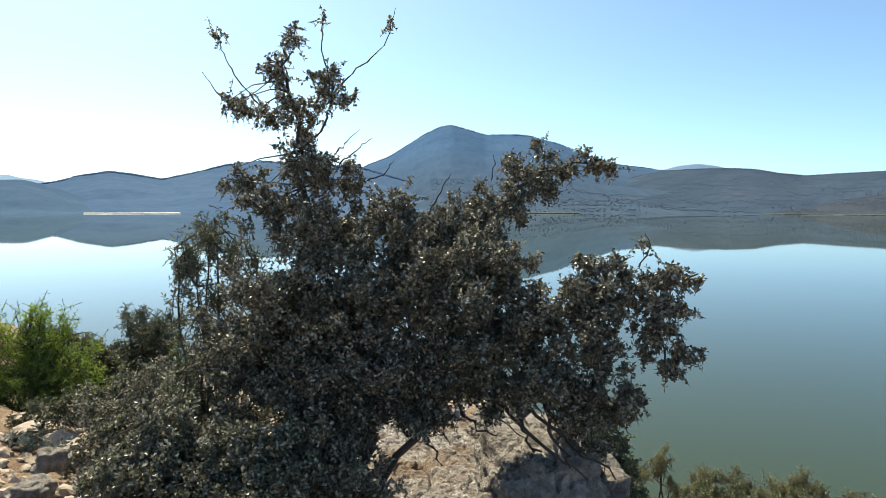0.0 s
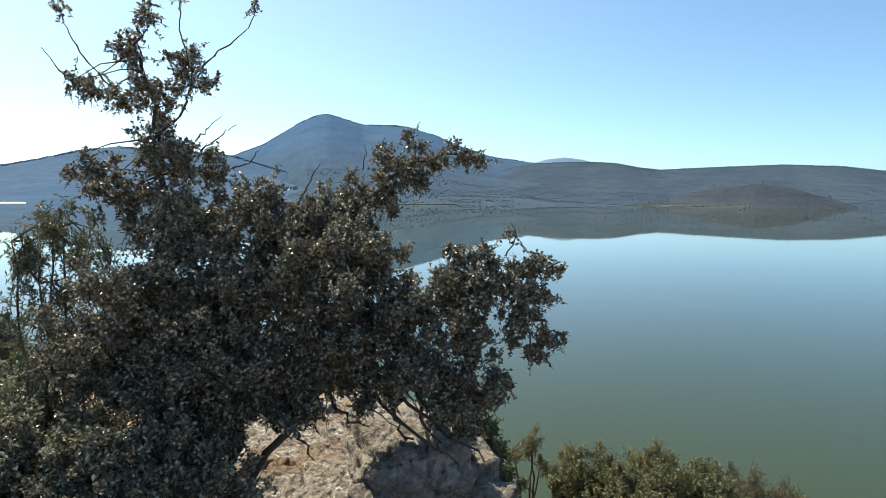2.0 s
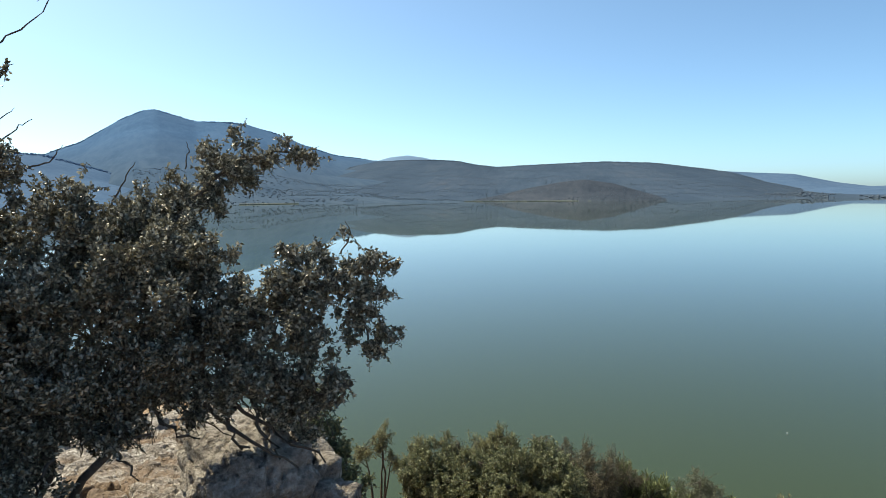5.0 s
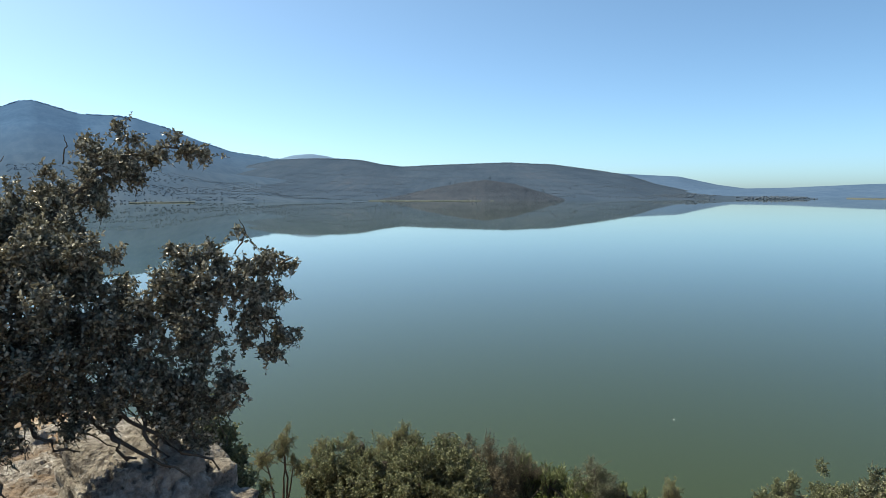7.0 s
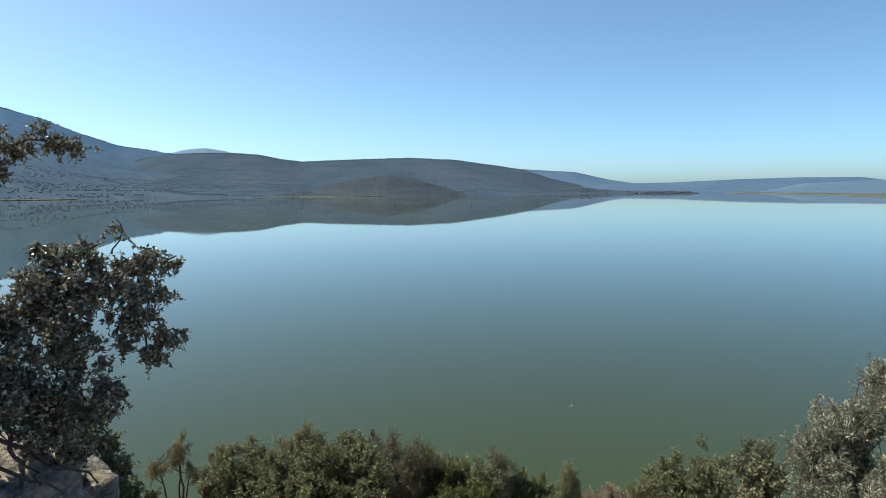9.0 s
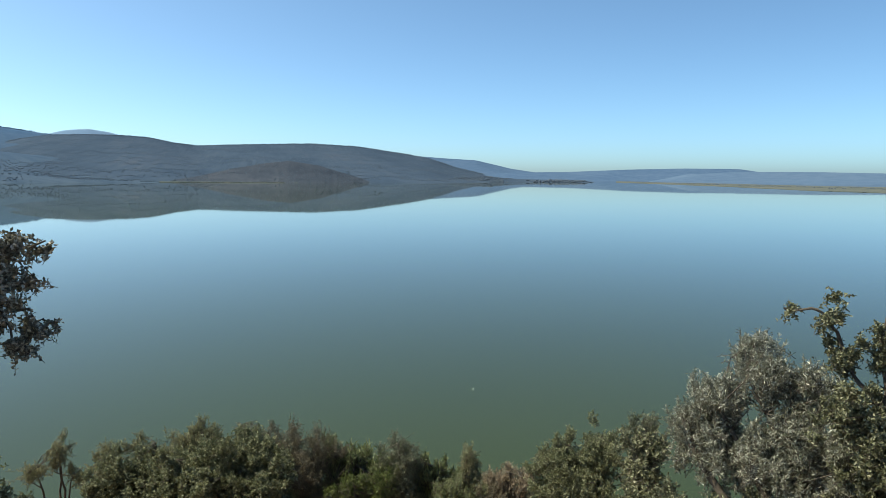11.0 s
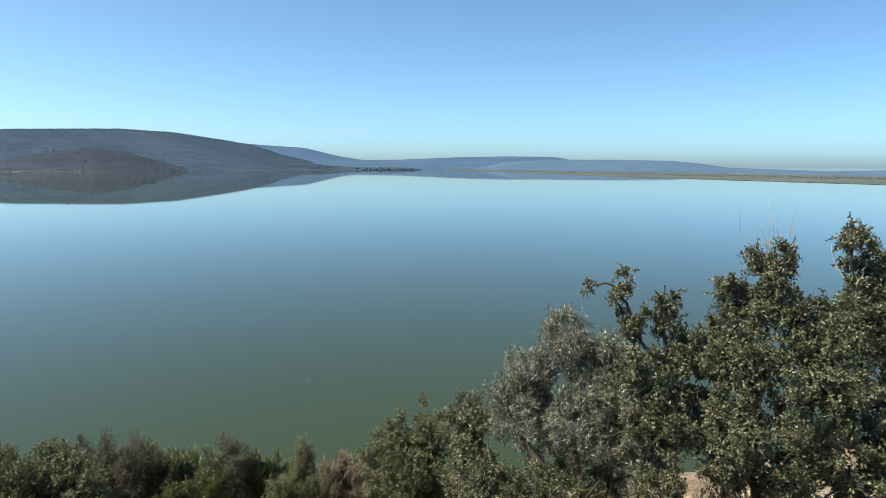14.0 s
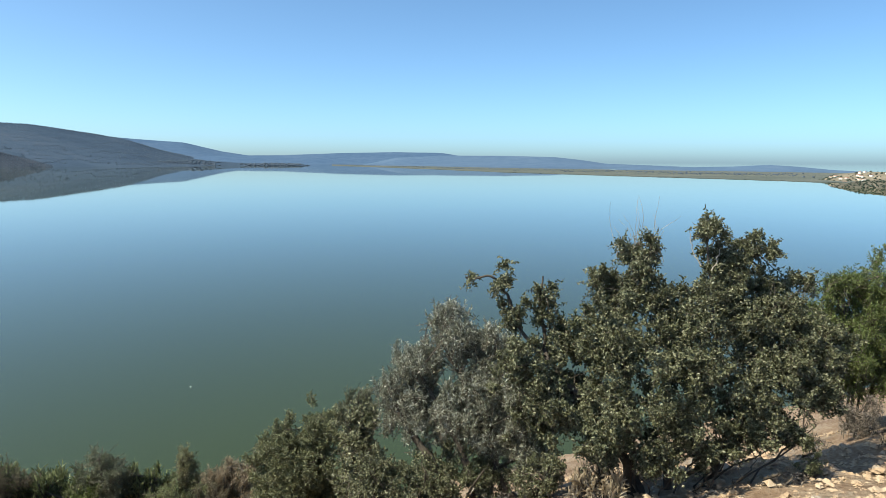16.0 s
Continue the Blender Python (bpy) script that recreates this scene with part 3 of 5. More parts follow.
def crown(parent, clumps, rng, material, per_area=1400, per_twig=14, length=0.03, width=0.018, twig=0.12, bark=None, name="crown", label="", branches=(), **more):
    """A crown part and its twigs, hung under a tree; branch twigs join each clump to the nearest branch point."""
    o = np.array(parent.location)
    v, f, a, b = foliage(rng, clumps, per_area, per_twig, length, width, twig, **more)
    tagged(piece(name, mesh_from(name, v - o, f, material), parent, label), kind="stuff")
    v1, f1 = tubes(a, b, np.full(len(a), length * 0.07), np.full(len(a), length * 0.035))
    starts, ends = [], []
    if len(branches):
        pts = np.array([tuple(p) for p in branches])
        for x, y, z, rx, rz in clumps:
            if rx < 0.05:
                continue
            c = np.array((x, y, z))
            near = pts[np.argsort(np.linalg.norm(pts - c, axis=1))[:3]]
            for k in range(max(2, int(30 * rx))):
                q = c + unit(rng, 1)[0] * np.array((rx, (rx + rz) / 2, rz)) * rng.uniform(0.4, 0.95)
                s0 = near[rng.randint(len(near))]
                m1 = s0 * 0.5 + q * 0.5 + rng.normal(size=3) * 0.12 * np.linalg.norm(q - s0)
                starts += [s0, m1]
                ends += [m1, q]
    if starts:
        m = len(starts)
        r0 = np.where(np.arange(m) % 2 == 0, 1.0, 0.6) * max(0.004, length * 0.22)
        v2, f2 = tubes(np.array(starts), np.array(ends), r0, r0 * 0.55, 4)
        f2 = f2 + len(v1)
        v1, f1 = np.concatenate([v1, v2]), np.concatenate([f1, f2])
    tagged(piece("twig", mesh_from("twig", v1 - o, f1, bark or M_BARK), parent), kind="stuff")


def shrub(name, clumps, rng, material, label, category, group="", stems=5, bark=None, stem_r=0.02, skirt=True, trim=0.9, **more):
    """A bush: stems rising from one foot on the ground into its clumps."""
    c = np.array(clumps)
    if skirt:
        for x, y, z, rx, rz in tuple(clumps):
            low = float(ground_height(x, y))
            while z - rz * 1.1 > low + 0.15:
                z -= rz * 1.1
                clumps = clumps + ((x + rng.uniform(-0.1, 0.1), y + rng.uniform(-0.1, 0.1), z, rx * 0.9, rz),)
    clumps = tuple((x, y, z, rx * trim, rz * trim) for x, y, z, rx, rz in clumps)
    fx, fy = c[:, 0].mean(), c[:, 1].mean()
    fz = float(ground_height(fx, fy)) - 0.03
    ob = thing(name, (fx, fy, fz), label, category, group)
    pts = []
    for k in range(stems):
        x, y, z, rx, rz = clumps[k % len(clumps)]
        base = (fx + rng.uniform(-1, 1) * 0.12, fy + rng.uniform(-1, 1) * 0.12, fz)
        tip = (x + rng.uniform(-1, 1) * rx * 0.5, y + rng.uniform(-1, 1) * rx * 0.4, z + rng.uniform(0.0, 0.6) * rz)
        mid = tuple(0.55 * p + 0.45 * q + rng.normal() * 0.05 for p, q in zip(base, tip))
        limb("stem", (base, mid, tip), stem_r, stem_r * 0.3, rng, bark or M_BARK, ob, 0.012, 5)
        pts += [Vector(mid), Vector(tip), (Vector(mid) + Vector(tip)) / 2]
    crown(ob, clumps, rng, material, bark=bark, branches=pts, **more)
    return ob


def main_oak(rng):
    """A many-stemmed evergreen oak on the rocky brow, with a thin spire and long side boughs."""
    foot = ((-0.56, 3.37, -0.03),)
    tree = thing("oak_tree", (foot[0][0], foot[0][1], float(ground_height(foot[0][0], foot[0][1])) - 0.05), "dark evergreen oak with small glossy leaves on a rocky brow", "tree")
    spire = ((-0.56, 3.37, -0.03), (-0.70, 3.51, 0.55), (-0.79, 3.65, 1.22), (-0.79, 3.68, 1.70), (-0.85, 3.71, 2.11), (-0.92, 3.73, 2.40), (-0.85, 3.74, 2.56),)
    fork = ((-0.82, 3.70, 1.89), (-0.67, 3.68, 2.06), (-0.62, 3.67, 2.29),)
    middle = ((-0.52, 3.37, -0.03), (-0.33, 3.51, 0.55), (-0.09, 3.64, 1.10), (0.24, 3.87, 1.47), (0.57, 4.09, 1.79), (0.97, 4.14, 1.84),)
    right = ((-0.47, 3.37, -0.03), (-0.08, 3.40, 0.46), (0.34, 3.42, 0.83), (0.73, 3.43, 1.01), (1.00, 3.44, 1.13), (1.37, 3.50, 1.23),)
    left = ((-0.62, 3.37, -0.03), (-0.81, 3.45, 0.44), (-1.01, 3.52, 0.80), (-1.23, 3.64, 0.97),)
    arch = ((0.34, 3.42, 0.83), (0.61, 3.41, 0.62), (0.84, 3.25, 0.57), (1.02, 3.20, 0.61),)
    hang = ((1.00, 3.44, 1.10), (1.12, 3.43, 0.92), (1.20, 3.41, 0.68),)
    hang_b = ((1.09, 3.43, 0.98), (1.26, 3.42, 0.87), (1.36, 3.41, 0.77),)
    for points, r0, r1 in ((spire, 0.022, 0.004), (fork, 0.009, 0.003), (middle, 0.024, 0.005), (right, 0.024, 0.005), (left, 0.03, 0.006), (arch, 0.02, 0.005), (hang, 0.011, 0.003), (hang_b, 0.009, 0.003)):
        limb("bough", points, r0, r1, rng, M_BARK, tree, 0.012)
    for points in (((-1.03, 3.76, 2.13), (-1.16, 3.77, 2.28), (-1.25, 3.78, 2.42), (-1.31, 3.80, 2.60),), ((-1.19, 3.76, 2.12), (-1.28, 3.77, 2.21), (-1.39, 3.78, 2.35),), ((-0.62, 3.67, 2.23), (-0.68, 3.68, 2.42), (-0.69, 3.69, 2.54), (-0.68, 3.70, 2.65),),
                   ((-0.58, 3.67, 2.26), (-0.47, 3.68, 2.37), (-0.34, 3.68, 2.48), (-0.28, 3.70, 2.69),), ((1.05, 3.50, 1.27), (1.11, 3.51, 1.37), (1.08, 3.51, 1.45),), ((-0.09, 3.67, 1.54), (-0.01, 3.68, 1.70), (0.03, 3.69, 1.77),),
                   ((-0.58, 3.59, 1.82), (-0.47, 3.60, 1.91), (-0.40, 3.60, 1.96),), ((-0.43, 3.58, 1.73), (-0.33, 3.59, 1.77), (-0.28, 3.59, 1.84),), ((-0.60, 3.59, 1.88), (-0.54, 3.60, 1.94), (-0.47, 3.60, 2.01),), ((0.29, 4.08, 1.75), (0.31, 4.09, 1.85), (0.30, 4.09, 1.91),)):
        limb("shoot", points, 0.006, 0.0018, rng, M_BARK, tree, 0.004, 4)
    for points in (((-0.26, 3.41, 0.61), (-0.11, 3.29, 0.41), (-0.01, 3.23, 0.27),), ((0.19, 3.41, 0.61), (0.45, 3.29, 0.41), (0.72, 3.18, 0.22),), ((0.31, 3.41, 0.65), (0.59, 3.29, 0.41), (0.86, 3.18, 0.22),), ((0.52, 3.40, 0.59), (0.56, 3.29, 0.41), (0.64, 3.23, 0.26),),
                   ((-0.20, 3.41, 0.61), (-0.05, 3.30, 0.50), (0.04, 3.30, 0.44),), ((0.04, 3.41, 0.58), (0.13, 3.30, 0.48), (0.26, 3.20, 0.44),), ((-0.43, 3.31, 0.55), (-0.36, 3.20, 0.44), (-0.41, 3.09, 0.34),), ((0.43, 3.40, 0.53), (0.41, 3.24, 0.40), (0.49, 3.19, 0.36),)):
        limb("low_branch", points, 0.014, 0.005, rng, M_BARK, tree, 0.012, 5)
    for k in range(22):
        x, y = rng.uniform(-0.35, 0.85), rng.uniform(3.2, 3.5)
        a0 = Vector((x, y, rng.uniform(0.55, 0.7)))
        b0 = a0 + Vector((rng.uniform(0.0, 0.22), rng.uniform(-0.1, 0.0), -rng.uniform(0.12, 0.3)))
        limb("hanging_twig", (a0, (a0 + b0) / 2 + Vector(rng.normal(size=3)) * 0.03, b0), 0.006, 0.002, rng, M_BARK, tree, 0.008, 4)
    joints = [p for q in (spire, fork, middle, right, left, arch, hang, hang_b) for p in limb_points(q, rng, 0.0)]
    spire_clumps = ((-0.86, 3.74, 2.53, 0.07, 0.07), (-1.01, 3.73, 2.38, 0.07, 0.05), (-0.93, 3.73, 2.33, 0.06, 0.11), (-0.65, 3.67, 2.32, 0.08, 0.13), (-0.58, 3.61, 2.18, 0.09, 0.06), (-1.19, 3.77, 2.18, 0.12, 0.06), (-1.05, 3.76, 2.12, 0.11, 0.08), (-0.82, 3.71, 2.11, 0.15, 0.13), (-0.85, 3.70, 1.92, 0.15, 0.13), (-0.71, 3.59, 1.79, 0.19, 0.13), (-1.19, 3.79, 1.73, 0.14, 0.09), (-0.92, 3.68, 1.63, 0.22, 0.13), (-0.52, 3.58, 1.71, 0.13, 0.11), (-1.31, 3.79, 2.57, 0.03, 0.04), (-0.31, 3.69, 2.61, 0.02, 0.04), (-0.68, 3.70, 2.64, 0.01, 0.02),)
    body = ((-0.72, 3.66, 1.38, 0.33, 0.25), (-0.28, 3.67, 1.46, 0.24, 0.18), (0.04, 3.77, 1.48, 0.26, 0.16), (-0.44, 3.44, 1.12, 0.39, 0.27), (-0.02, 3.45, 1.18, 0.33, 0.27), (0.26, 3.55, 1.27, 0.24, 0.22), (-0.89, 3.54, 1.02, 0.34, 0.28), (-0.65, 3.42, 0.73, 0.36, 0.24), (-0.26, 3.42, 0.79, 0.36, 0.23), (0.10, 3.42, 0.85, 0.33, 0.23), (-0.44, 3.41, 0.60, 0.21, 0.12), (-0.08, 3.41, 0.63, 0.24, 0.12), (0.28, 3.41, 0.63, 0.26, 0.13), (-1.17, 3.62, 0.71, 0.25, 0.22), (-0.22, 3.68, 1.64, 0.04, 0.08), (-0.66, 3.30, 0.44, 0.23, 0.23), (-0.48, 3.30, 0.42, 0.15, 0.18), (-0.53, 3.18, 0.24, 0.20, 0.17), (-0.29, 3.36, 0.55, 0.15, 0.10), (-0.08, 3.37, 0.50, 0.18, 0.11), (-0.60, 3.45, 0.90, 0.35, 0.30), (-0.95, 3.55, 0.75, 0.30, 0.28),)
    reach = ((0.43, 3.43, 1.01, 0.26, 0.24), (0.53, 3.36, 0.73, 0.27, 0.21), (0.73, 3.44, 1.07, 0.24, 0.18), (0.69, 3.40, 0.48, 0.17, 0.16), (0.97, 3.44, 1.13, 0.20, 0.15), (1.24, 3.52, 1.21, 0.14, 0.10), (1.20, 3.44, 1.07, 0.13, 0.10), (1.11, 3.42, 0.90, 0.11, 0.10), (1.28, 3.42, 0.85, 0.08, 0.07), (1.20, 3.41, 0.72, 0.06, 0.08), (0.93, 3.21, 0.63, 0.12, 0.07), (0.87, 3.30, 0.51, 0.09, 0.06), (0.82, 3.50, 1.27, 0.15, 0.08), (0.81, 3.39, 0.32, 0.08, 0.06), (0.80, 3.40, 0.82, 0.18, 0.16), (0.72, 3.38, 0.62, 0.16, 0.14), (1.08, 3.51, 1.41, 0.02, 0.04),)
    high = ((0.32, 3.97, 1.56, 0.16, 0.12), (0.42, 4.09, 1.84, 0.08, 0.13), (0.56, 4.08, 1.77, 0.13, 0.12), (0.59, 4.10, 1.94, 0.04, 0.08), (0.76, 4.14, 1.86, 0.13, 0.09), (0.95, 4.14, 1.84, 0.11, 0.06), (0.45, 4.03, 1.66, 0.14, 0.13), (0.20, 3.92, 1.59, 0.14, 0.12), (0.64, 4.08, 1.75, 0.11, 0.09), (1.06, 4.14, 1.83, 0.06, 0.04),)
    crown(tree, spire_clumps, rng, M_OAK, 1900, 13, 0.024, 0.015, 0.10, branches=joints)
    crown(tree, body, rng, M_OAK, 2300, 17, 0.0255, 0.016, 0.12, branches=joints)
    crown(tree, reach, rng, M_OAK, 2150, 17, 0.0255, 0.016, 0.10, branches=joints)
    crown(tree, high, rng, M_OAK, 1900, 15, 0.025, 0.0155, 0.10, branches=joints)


def right_oak(rng):
    """The broad green oak farther along the brow, with a crooked arm."""
    foot = ((5.29, -0.56, -1.25),)
    tree = thing("oak_tree", (foot[0][0], foot[0][1], float(ground_height(foot[0][0], foot[0][1])) - 0.05), "broad bushy evergreen oak, green, with bare stems", "tree")
    stems = (((5.30, -0.60, -1.25), (5.48, -0.63, -0.80), (5.71, -0.79, -0.21), (6.15, -0.92, 0.36), (6.33, -0.86, 1.02),), ((5.27, -0.48, -1.25), (5.40, -0.33, -0.71), (5.58, -0.26, -0.08), (5.87, -0.27, 0.47), (5.93, -0.30, 0.90),), ((5.34, -0.73, -1.25), (5.58, -0.97, -0.79), (5.74, -1.25, -0.26), (6.30, -1.48, 0.27),),
             ((5.25, -0.44, -1.25), (5.28, -0.15, -0.49), (5.30, 0.30, -0.09), (5.52, 0.43, 0.21), (5.57, 0.44, 0.63),), ((5.31, 0.30, -0.05), (5.47, 0.61, 0.21), (5.46, 0.78, 0.56), (5.39, 1.05, 0.62),), ((6.14, -0.93, 0.27), (6.45, -1.13, 0.62), (6.59, -1.45, 0.86),), ((5.48, -0.68, -0.88), (5.42, -1.07, -0.62), (5.59, -1.56, -0.49),))
    joints = []
    for k, points in enumerate(stems):
        limb("stem", points, 0.04 if k < 4 else 0.018, 0.007, rng, M_BARK, tree, 0.02)
        joints += limb_points(points, rng, 0.0)[3:]
    for px, py, pz in ((5.06, 0.00, -0.60), (4.98, -0.15, -0.72), (5.15, -0.28, -0.56), (5.29, -0.77, -0.60), (5.25, -0.92, -0.76), (5.38, -1.06, -0.55), (5.29, -1.17, -0.70), (5.45, -1.30, -0.53), (5.50, -1.49, -0.59), (5.71, -1.62, -0.53), (5.05, -0.41, -0.76), (5.11, -0.59, -0.74), (5.17, -1.01, -0.82), (5.16, -0.82, -0.84), (4.90, -0.10, -0.82),):
        x, y, z = foot[0][0] + rng.normal() * 0.08, foot[0][1] + rng.normal() * 0.08, foot[0][2]
        limb("twig", ((x, y, z), (0.5 * (x + px), 0.5 * (y + py), 0.45 * z + 0.55 * pz), (px, py, pz), (px + rng.normal() * 0.1, py + rng.normal() * 0.1, pz + 0.22)), 0.011, 0.003, rng, M_BARK, tree, 0.02, 5)
    for k in range(15):
        x, y, z = rng.choice([5.86, 5.95, 6.02]), rng.uniform(-0.55, -0.1), 0.75
        h = rng.uniform(0.25, 0.55)
        limb("dry_shoot", ((x, y, z), (x + rng.normal() * 0.03, y + rng.normal() * 0.04, z + h * 0.6), (x + rng.normal() * 0.06, y + rng.normal() * 0.08, z + h)), 0.0026, 0.001, rng, M_DRYTWIG, tree, 0.003, 4)
    for points in (((6.32, -1.07, 0.53), (6.41, -1.14, 0.67), (6.44, -1.17, 0.77),), ((6.16, -0.82, 0.69), (6.21, -0.75, 0.83), (6.28, -0.72, 0.97),), ((6.19, -0.91, 0.65), (6.28, -0.98, 0.78), (6.34, -0.96, 0.87),)):
        limb("dead_branch", points, 0.006, 0.002, rng, M_DRYTWIG, tree, 0.006, 5)
    top = ((5.92, -0.30, 0.80, 0.22, 0.19), (5.85, -0.23, 0.47, 0.34, 0.26), (6.33, -0.86, 1.02, 0.16, 0.13), (6.53, -1.26, 0.84, 0.24, 0.11), (6.45, -1.08, 0.69, 0.27, 0.17), (6.54, -1.47, 0.49, 0.21, 0.17), (5.85, -0.64, 0.33, 0.39, 0.29), (6.22, -1.21, 0.27, 0.41, 0.26), (6.24, -1.70, 0.11, 0.23, 0.24), (5.80, 0.00, 0.57, 0.10, 0.17), (6.51, -1.70, 0.56, 0.07, 0.07), (6.47, -1.43, 0.83, 0.07, 0.08), (6.35, -1.00, 0.45, 0.32, 0.26), (6.40, -1.55, 0.28, 0.28, 0.26),)
    low = ((5.38, -0.21, 0.12, 0.39, 0.29), (5.53, -0.76, 0.03, 0.42, 0.29), (5.92, -1.39, -0.02, 0.40, 0.27), (5.20, -0.15, -0.28, 0.34, 0.26), (5.33, -0.64, -0.36, 0.40, 0.22), (5.61, -1.19, -0.29, 0.42, 0.21), (5.87, -1.68, -0.26, 0.19, 0.19), (5.04, -0.08, -0.54, 0.21, 0.17), (5.36, -0.86, -0.62, 0.22, 0.11), (6.00, -1.70, -0.11, 0.23, 0.21), (6.27, -1.86, -0.01, 0.17, 0.21), (5.99, -1.75, -0.25, 0.17, 0.14), (5.67, -1.47, -0.46, 0.24, 0.12), (5.45, -1.10, -0.49, 0.26, 0.14), (5.14, -0.45, -0.60, 0.25, 0.16), (5.19, 0.19, -0.39, 0.18, 0.18),)
    arm = ((5.41, 0.99, 0.62, 0.07, 0.03), (5.46, 0.79, 0.56, 0.09, 0.09), (5.46, 0.68, 0.30, 0.12, 0.17), (5.56, 0.41, 0.44, 0.11, 0.20), (5.55, 0.29, 0.12, 0.21, 0.20), (5.24, 0.56, -0.00, 0.22, 0.22), (5.17, 0.35, -0.19, 0.26, 0.22), (5.49, 0.76, 0.72, 0.04, 0.06), (5.66, 0.20, -0.35, 0.30, 0.30), (5.76, 0.05, 0.10, 0.28, 0.28), (5.60, 0.45, -0.58, 0.24, 0.24),)
    crown(tree, top, rng, M_OAK_B, 1950, 18, 0.0275, 0.017, 0.13, branches=joints)
    crown(tree, low, rng, M_OAK_B, 1950, 18, 0.0275, 0.017, 0.13, branches=joints)
    crown(tree, arm, rng, M_OAK_B, 1950, 18, 0.0275, 0.017, 0.11, branches=joints)


def silver_olive(rng):
    foot = ((5.56, 0.74, -1.47),)
    tree = thing("olive_tree", (foot[0][0], foot[0][1], float(ground_height(foot[0][0], foot[0][1])) - 0.05), "silvery wild olive with leaning dark trunks", "tree")
    joints = []
    for points in (((5.55, 0.61, -1.44), (5.64, 0.81, -1.13), (5.79, 1.00, -0.74), (5.93, 1.31, -0.28),), ((5.46, 0.92, -1.45), (5.57, 1.05, -1.13), (5.71, 1.30, -0.74), (5.82, 1.61, -0.38),), ((5.38, 1.20, -1.45), (5.49, 1.34, -1.13), (5.59, 1.69, -0.74), (5.73, 1.85, -0.54),)):
        limb("trunk", points, 0.055, 0.012, rng, M_BARK, tree, 0.015)
        joints += limb_points(points, rng, 0.0)[4:]
    silver = ((6.05, 1.35, -0.04, 0.34, 0.25), (5.94, 1.62, -0.31, 0.32, 0.27), (6.01, 1.03, -0.28, 0.39, 0.39), (5.77, 1.67, -0.65, 0.37, 0.33), (5.77, 1.26, -0.71, 0.44, 0.39), (5.78, 0.84, -0.82, 0.36, 0.37), (5.82, 1.89, -0.58, 0.17, 0.16), (6.08, 1.36, 0.19, 0.11, 0.11), (5.72, 0.58, -0.68, 0.24, 0.27), (5.60, 0.50, -0.91, 0.19, 0.18), (5.76, 0.72, -0.48, 0.25, 0.25),)
    silver = tuple((x, y, z, rx * 0.95, rz * 0.96) for x, y, z, rx, rz in silver)
    crown(tree, silver, rng, M_OLIVE, 1350, 22, 0.040, 0.007, 0.18, branches=joints, upright=0.7, wild=0.7)


rng = np.random.RandomState(21)
main_oak(rng)
shrub("olive_bush", ((-1.36, 4.06, 1.32, 0.25, 0.19), (-1.61, 4.06, 1.27, 0.16, 0.13), (-1.50, 4.04, 1.04, 0.23, 0.19), (-1.51, 4.17, 1.49, 0.14, 0.10), (-1.50, 4.02, 0.72, 0.19, 0.26), (-1.22, 4.05, 1.11, 0.19, 0.23), (-1.50, 3.90, 0.43, 0.21, 0.17),), rng, M_OLIVE_D, "thin grey-green wild olive bush beside the oak", "bush", skirt=False, stems=7, stem_r=0.014, per_area=950, per_twig=16, length=0.032, width=0.009, twig=0.16, upright=0.6)
shrub("kermes_bush", ((-1.34, 3.10, 0.49, 0.29, 0.14), (-1.49, 2.95, 0.38, 0.25, 0.13), (-1.00, 3.05, 0.45, 0.26, 0.16), (-1.16, 2.89, 0.33, 0.35, 0.14), (-0.81, 2.94, 0.32, 0.22, 0.14), (-0.61, 3.14, 0.35, 0.18, 0.20),), rng, M_KERMES, "low dense kermes oak bush at the oak's foot", "bush", stems=8, per_area=2700, per_twig=16, length=0.025, width=0.016, twig=0.10)
shrub("kermes_bush", ((-0.42, 2.99, 0.30, 0.12, 0.09), (-0.26, 2.94, 0.28, 0.08, 0.05),), rng, M_KERMES, "small dusty kermes oak bush on the rock", "bush", stems=3, per_area=1700, per_twig=14, length=0.024, width=0.015, twig=0.08)
shrub("broom_bush", ((-4.22, 6.50, 0.18, 0.57, 0.31), (-3.74, 6.48, -0.01, 0.39, 0.27), (-4.21, 6.28, -0.13, 0.41, 0.23), (-4.78, 6.40, 0.20, 0.56, 0.45), (-4.11, 6.52, 0.46, 0.28, 0.17), (-4.05, 6.40, -0.38, 0.26, 0.20), (-3.80, 6.55, 0.10, 0.30, 0.16),), rng, M_BROOM, "fresh green feathery broom bush on the stony slope", "bush", stems=8, stem_r=0.03, per_area=520, per_twig=22, length=0.04, width=0.008, twig=0.32, upright=0.5, wild=0.6)
shrub("kermes_bush", ((-4.43, 7.89, -0.08, 0.31, 0.18), (-4.74, 7.89, 0.02, 0.31, 0.15), (-4.25, 7.87, -0.32, 0.19, 0.19),), rng, M_DARKBUSH, "rounded dark green bush farther down the slope", "bush", stems=4, per_area=700, length=0.045, width=0.028, twig=0.16)
shrub("olive_bush", ((-3.72, 8.09, 0.10, 0.40, 0.30), (-3.98, 8.07, -0.22, 0.28, 0.26), (-3.42, 7.95, -0.06, 0.36, 0.34), (-3.60, 8.00, -0.38, 0.40, 0.26),), rng, M_OLIVE_D, "grey-green olive bush with thin stems", "bush", stems=5, stem_r=0.03, per_area=560, per_twig=18, length=0.05, width=0.012, twig=0.22)
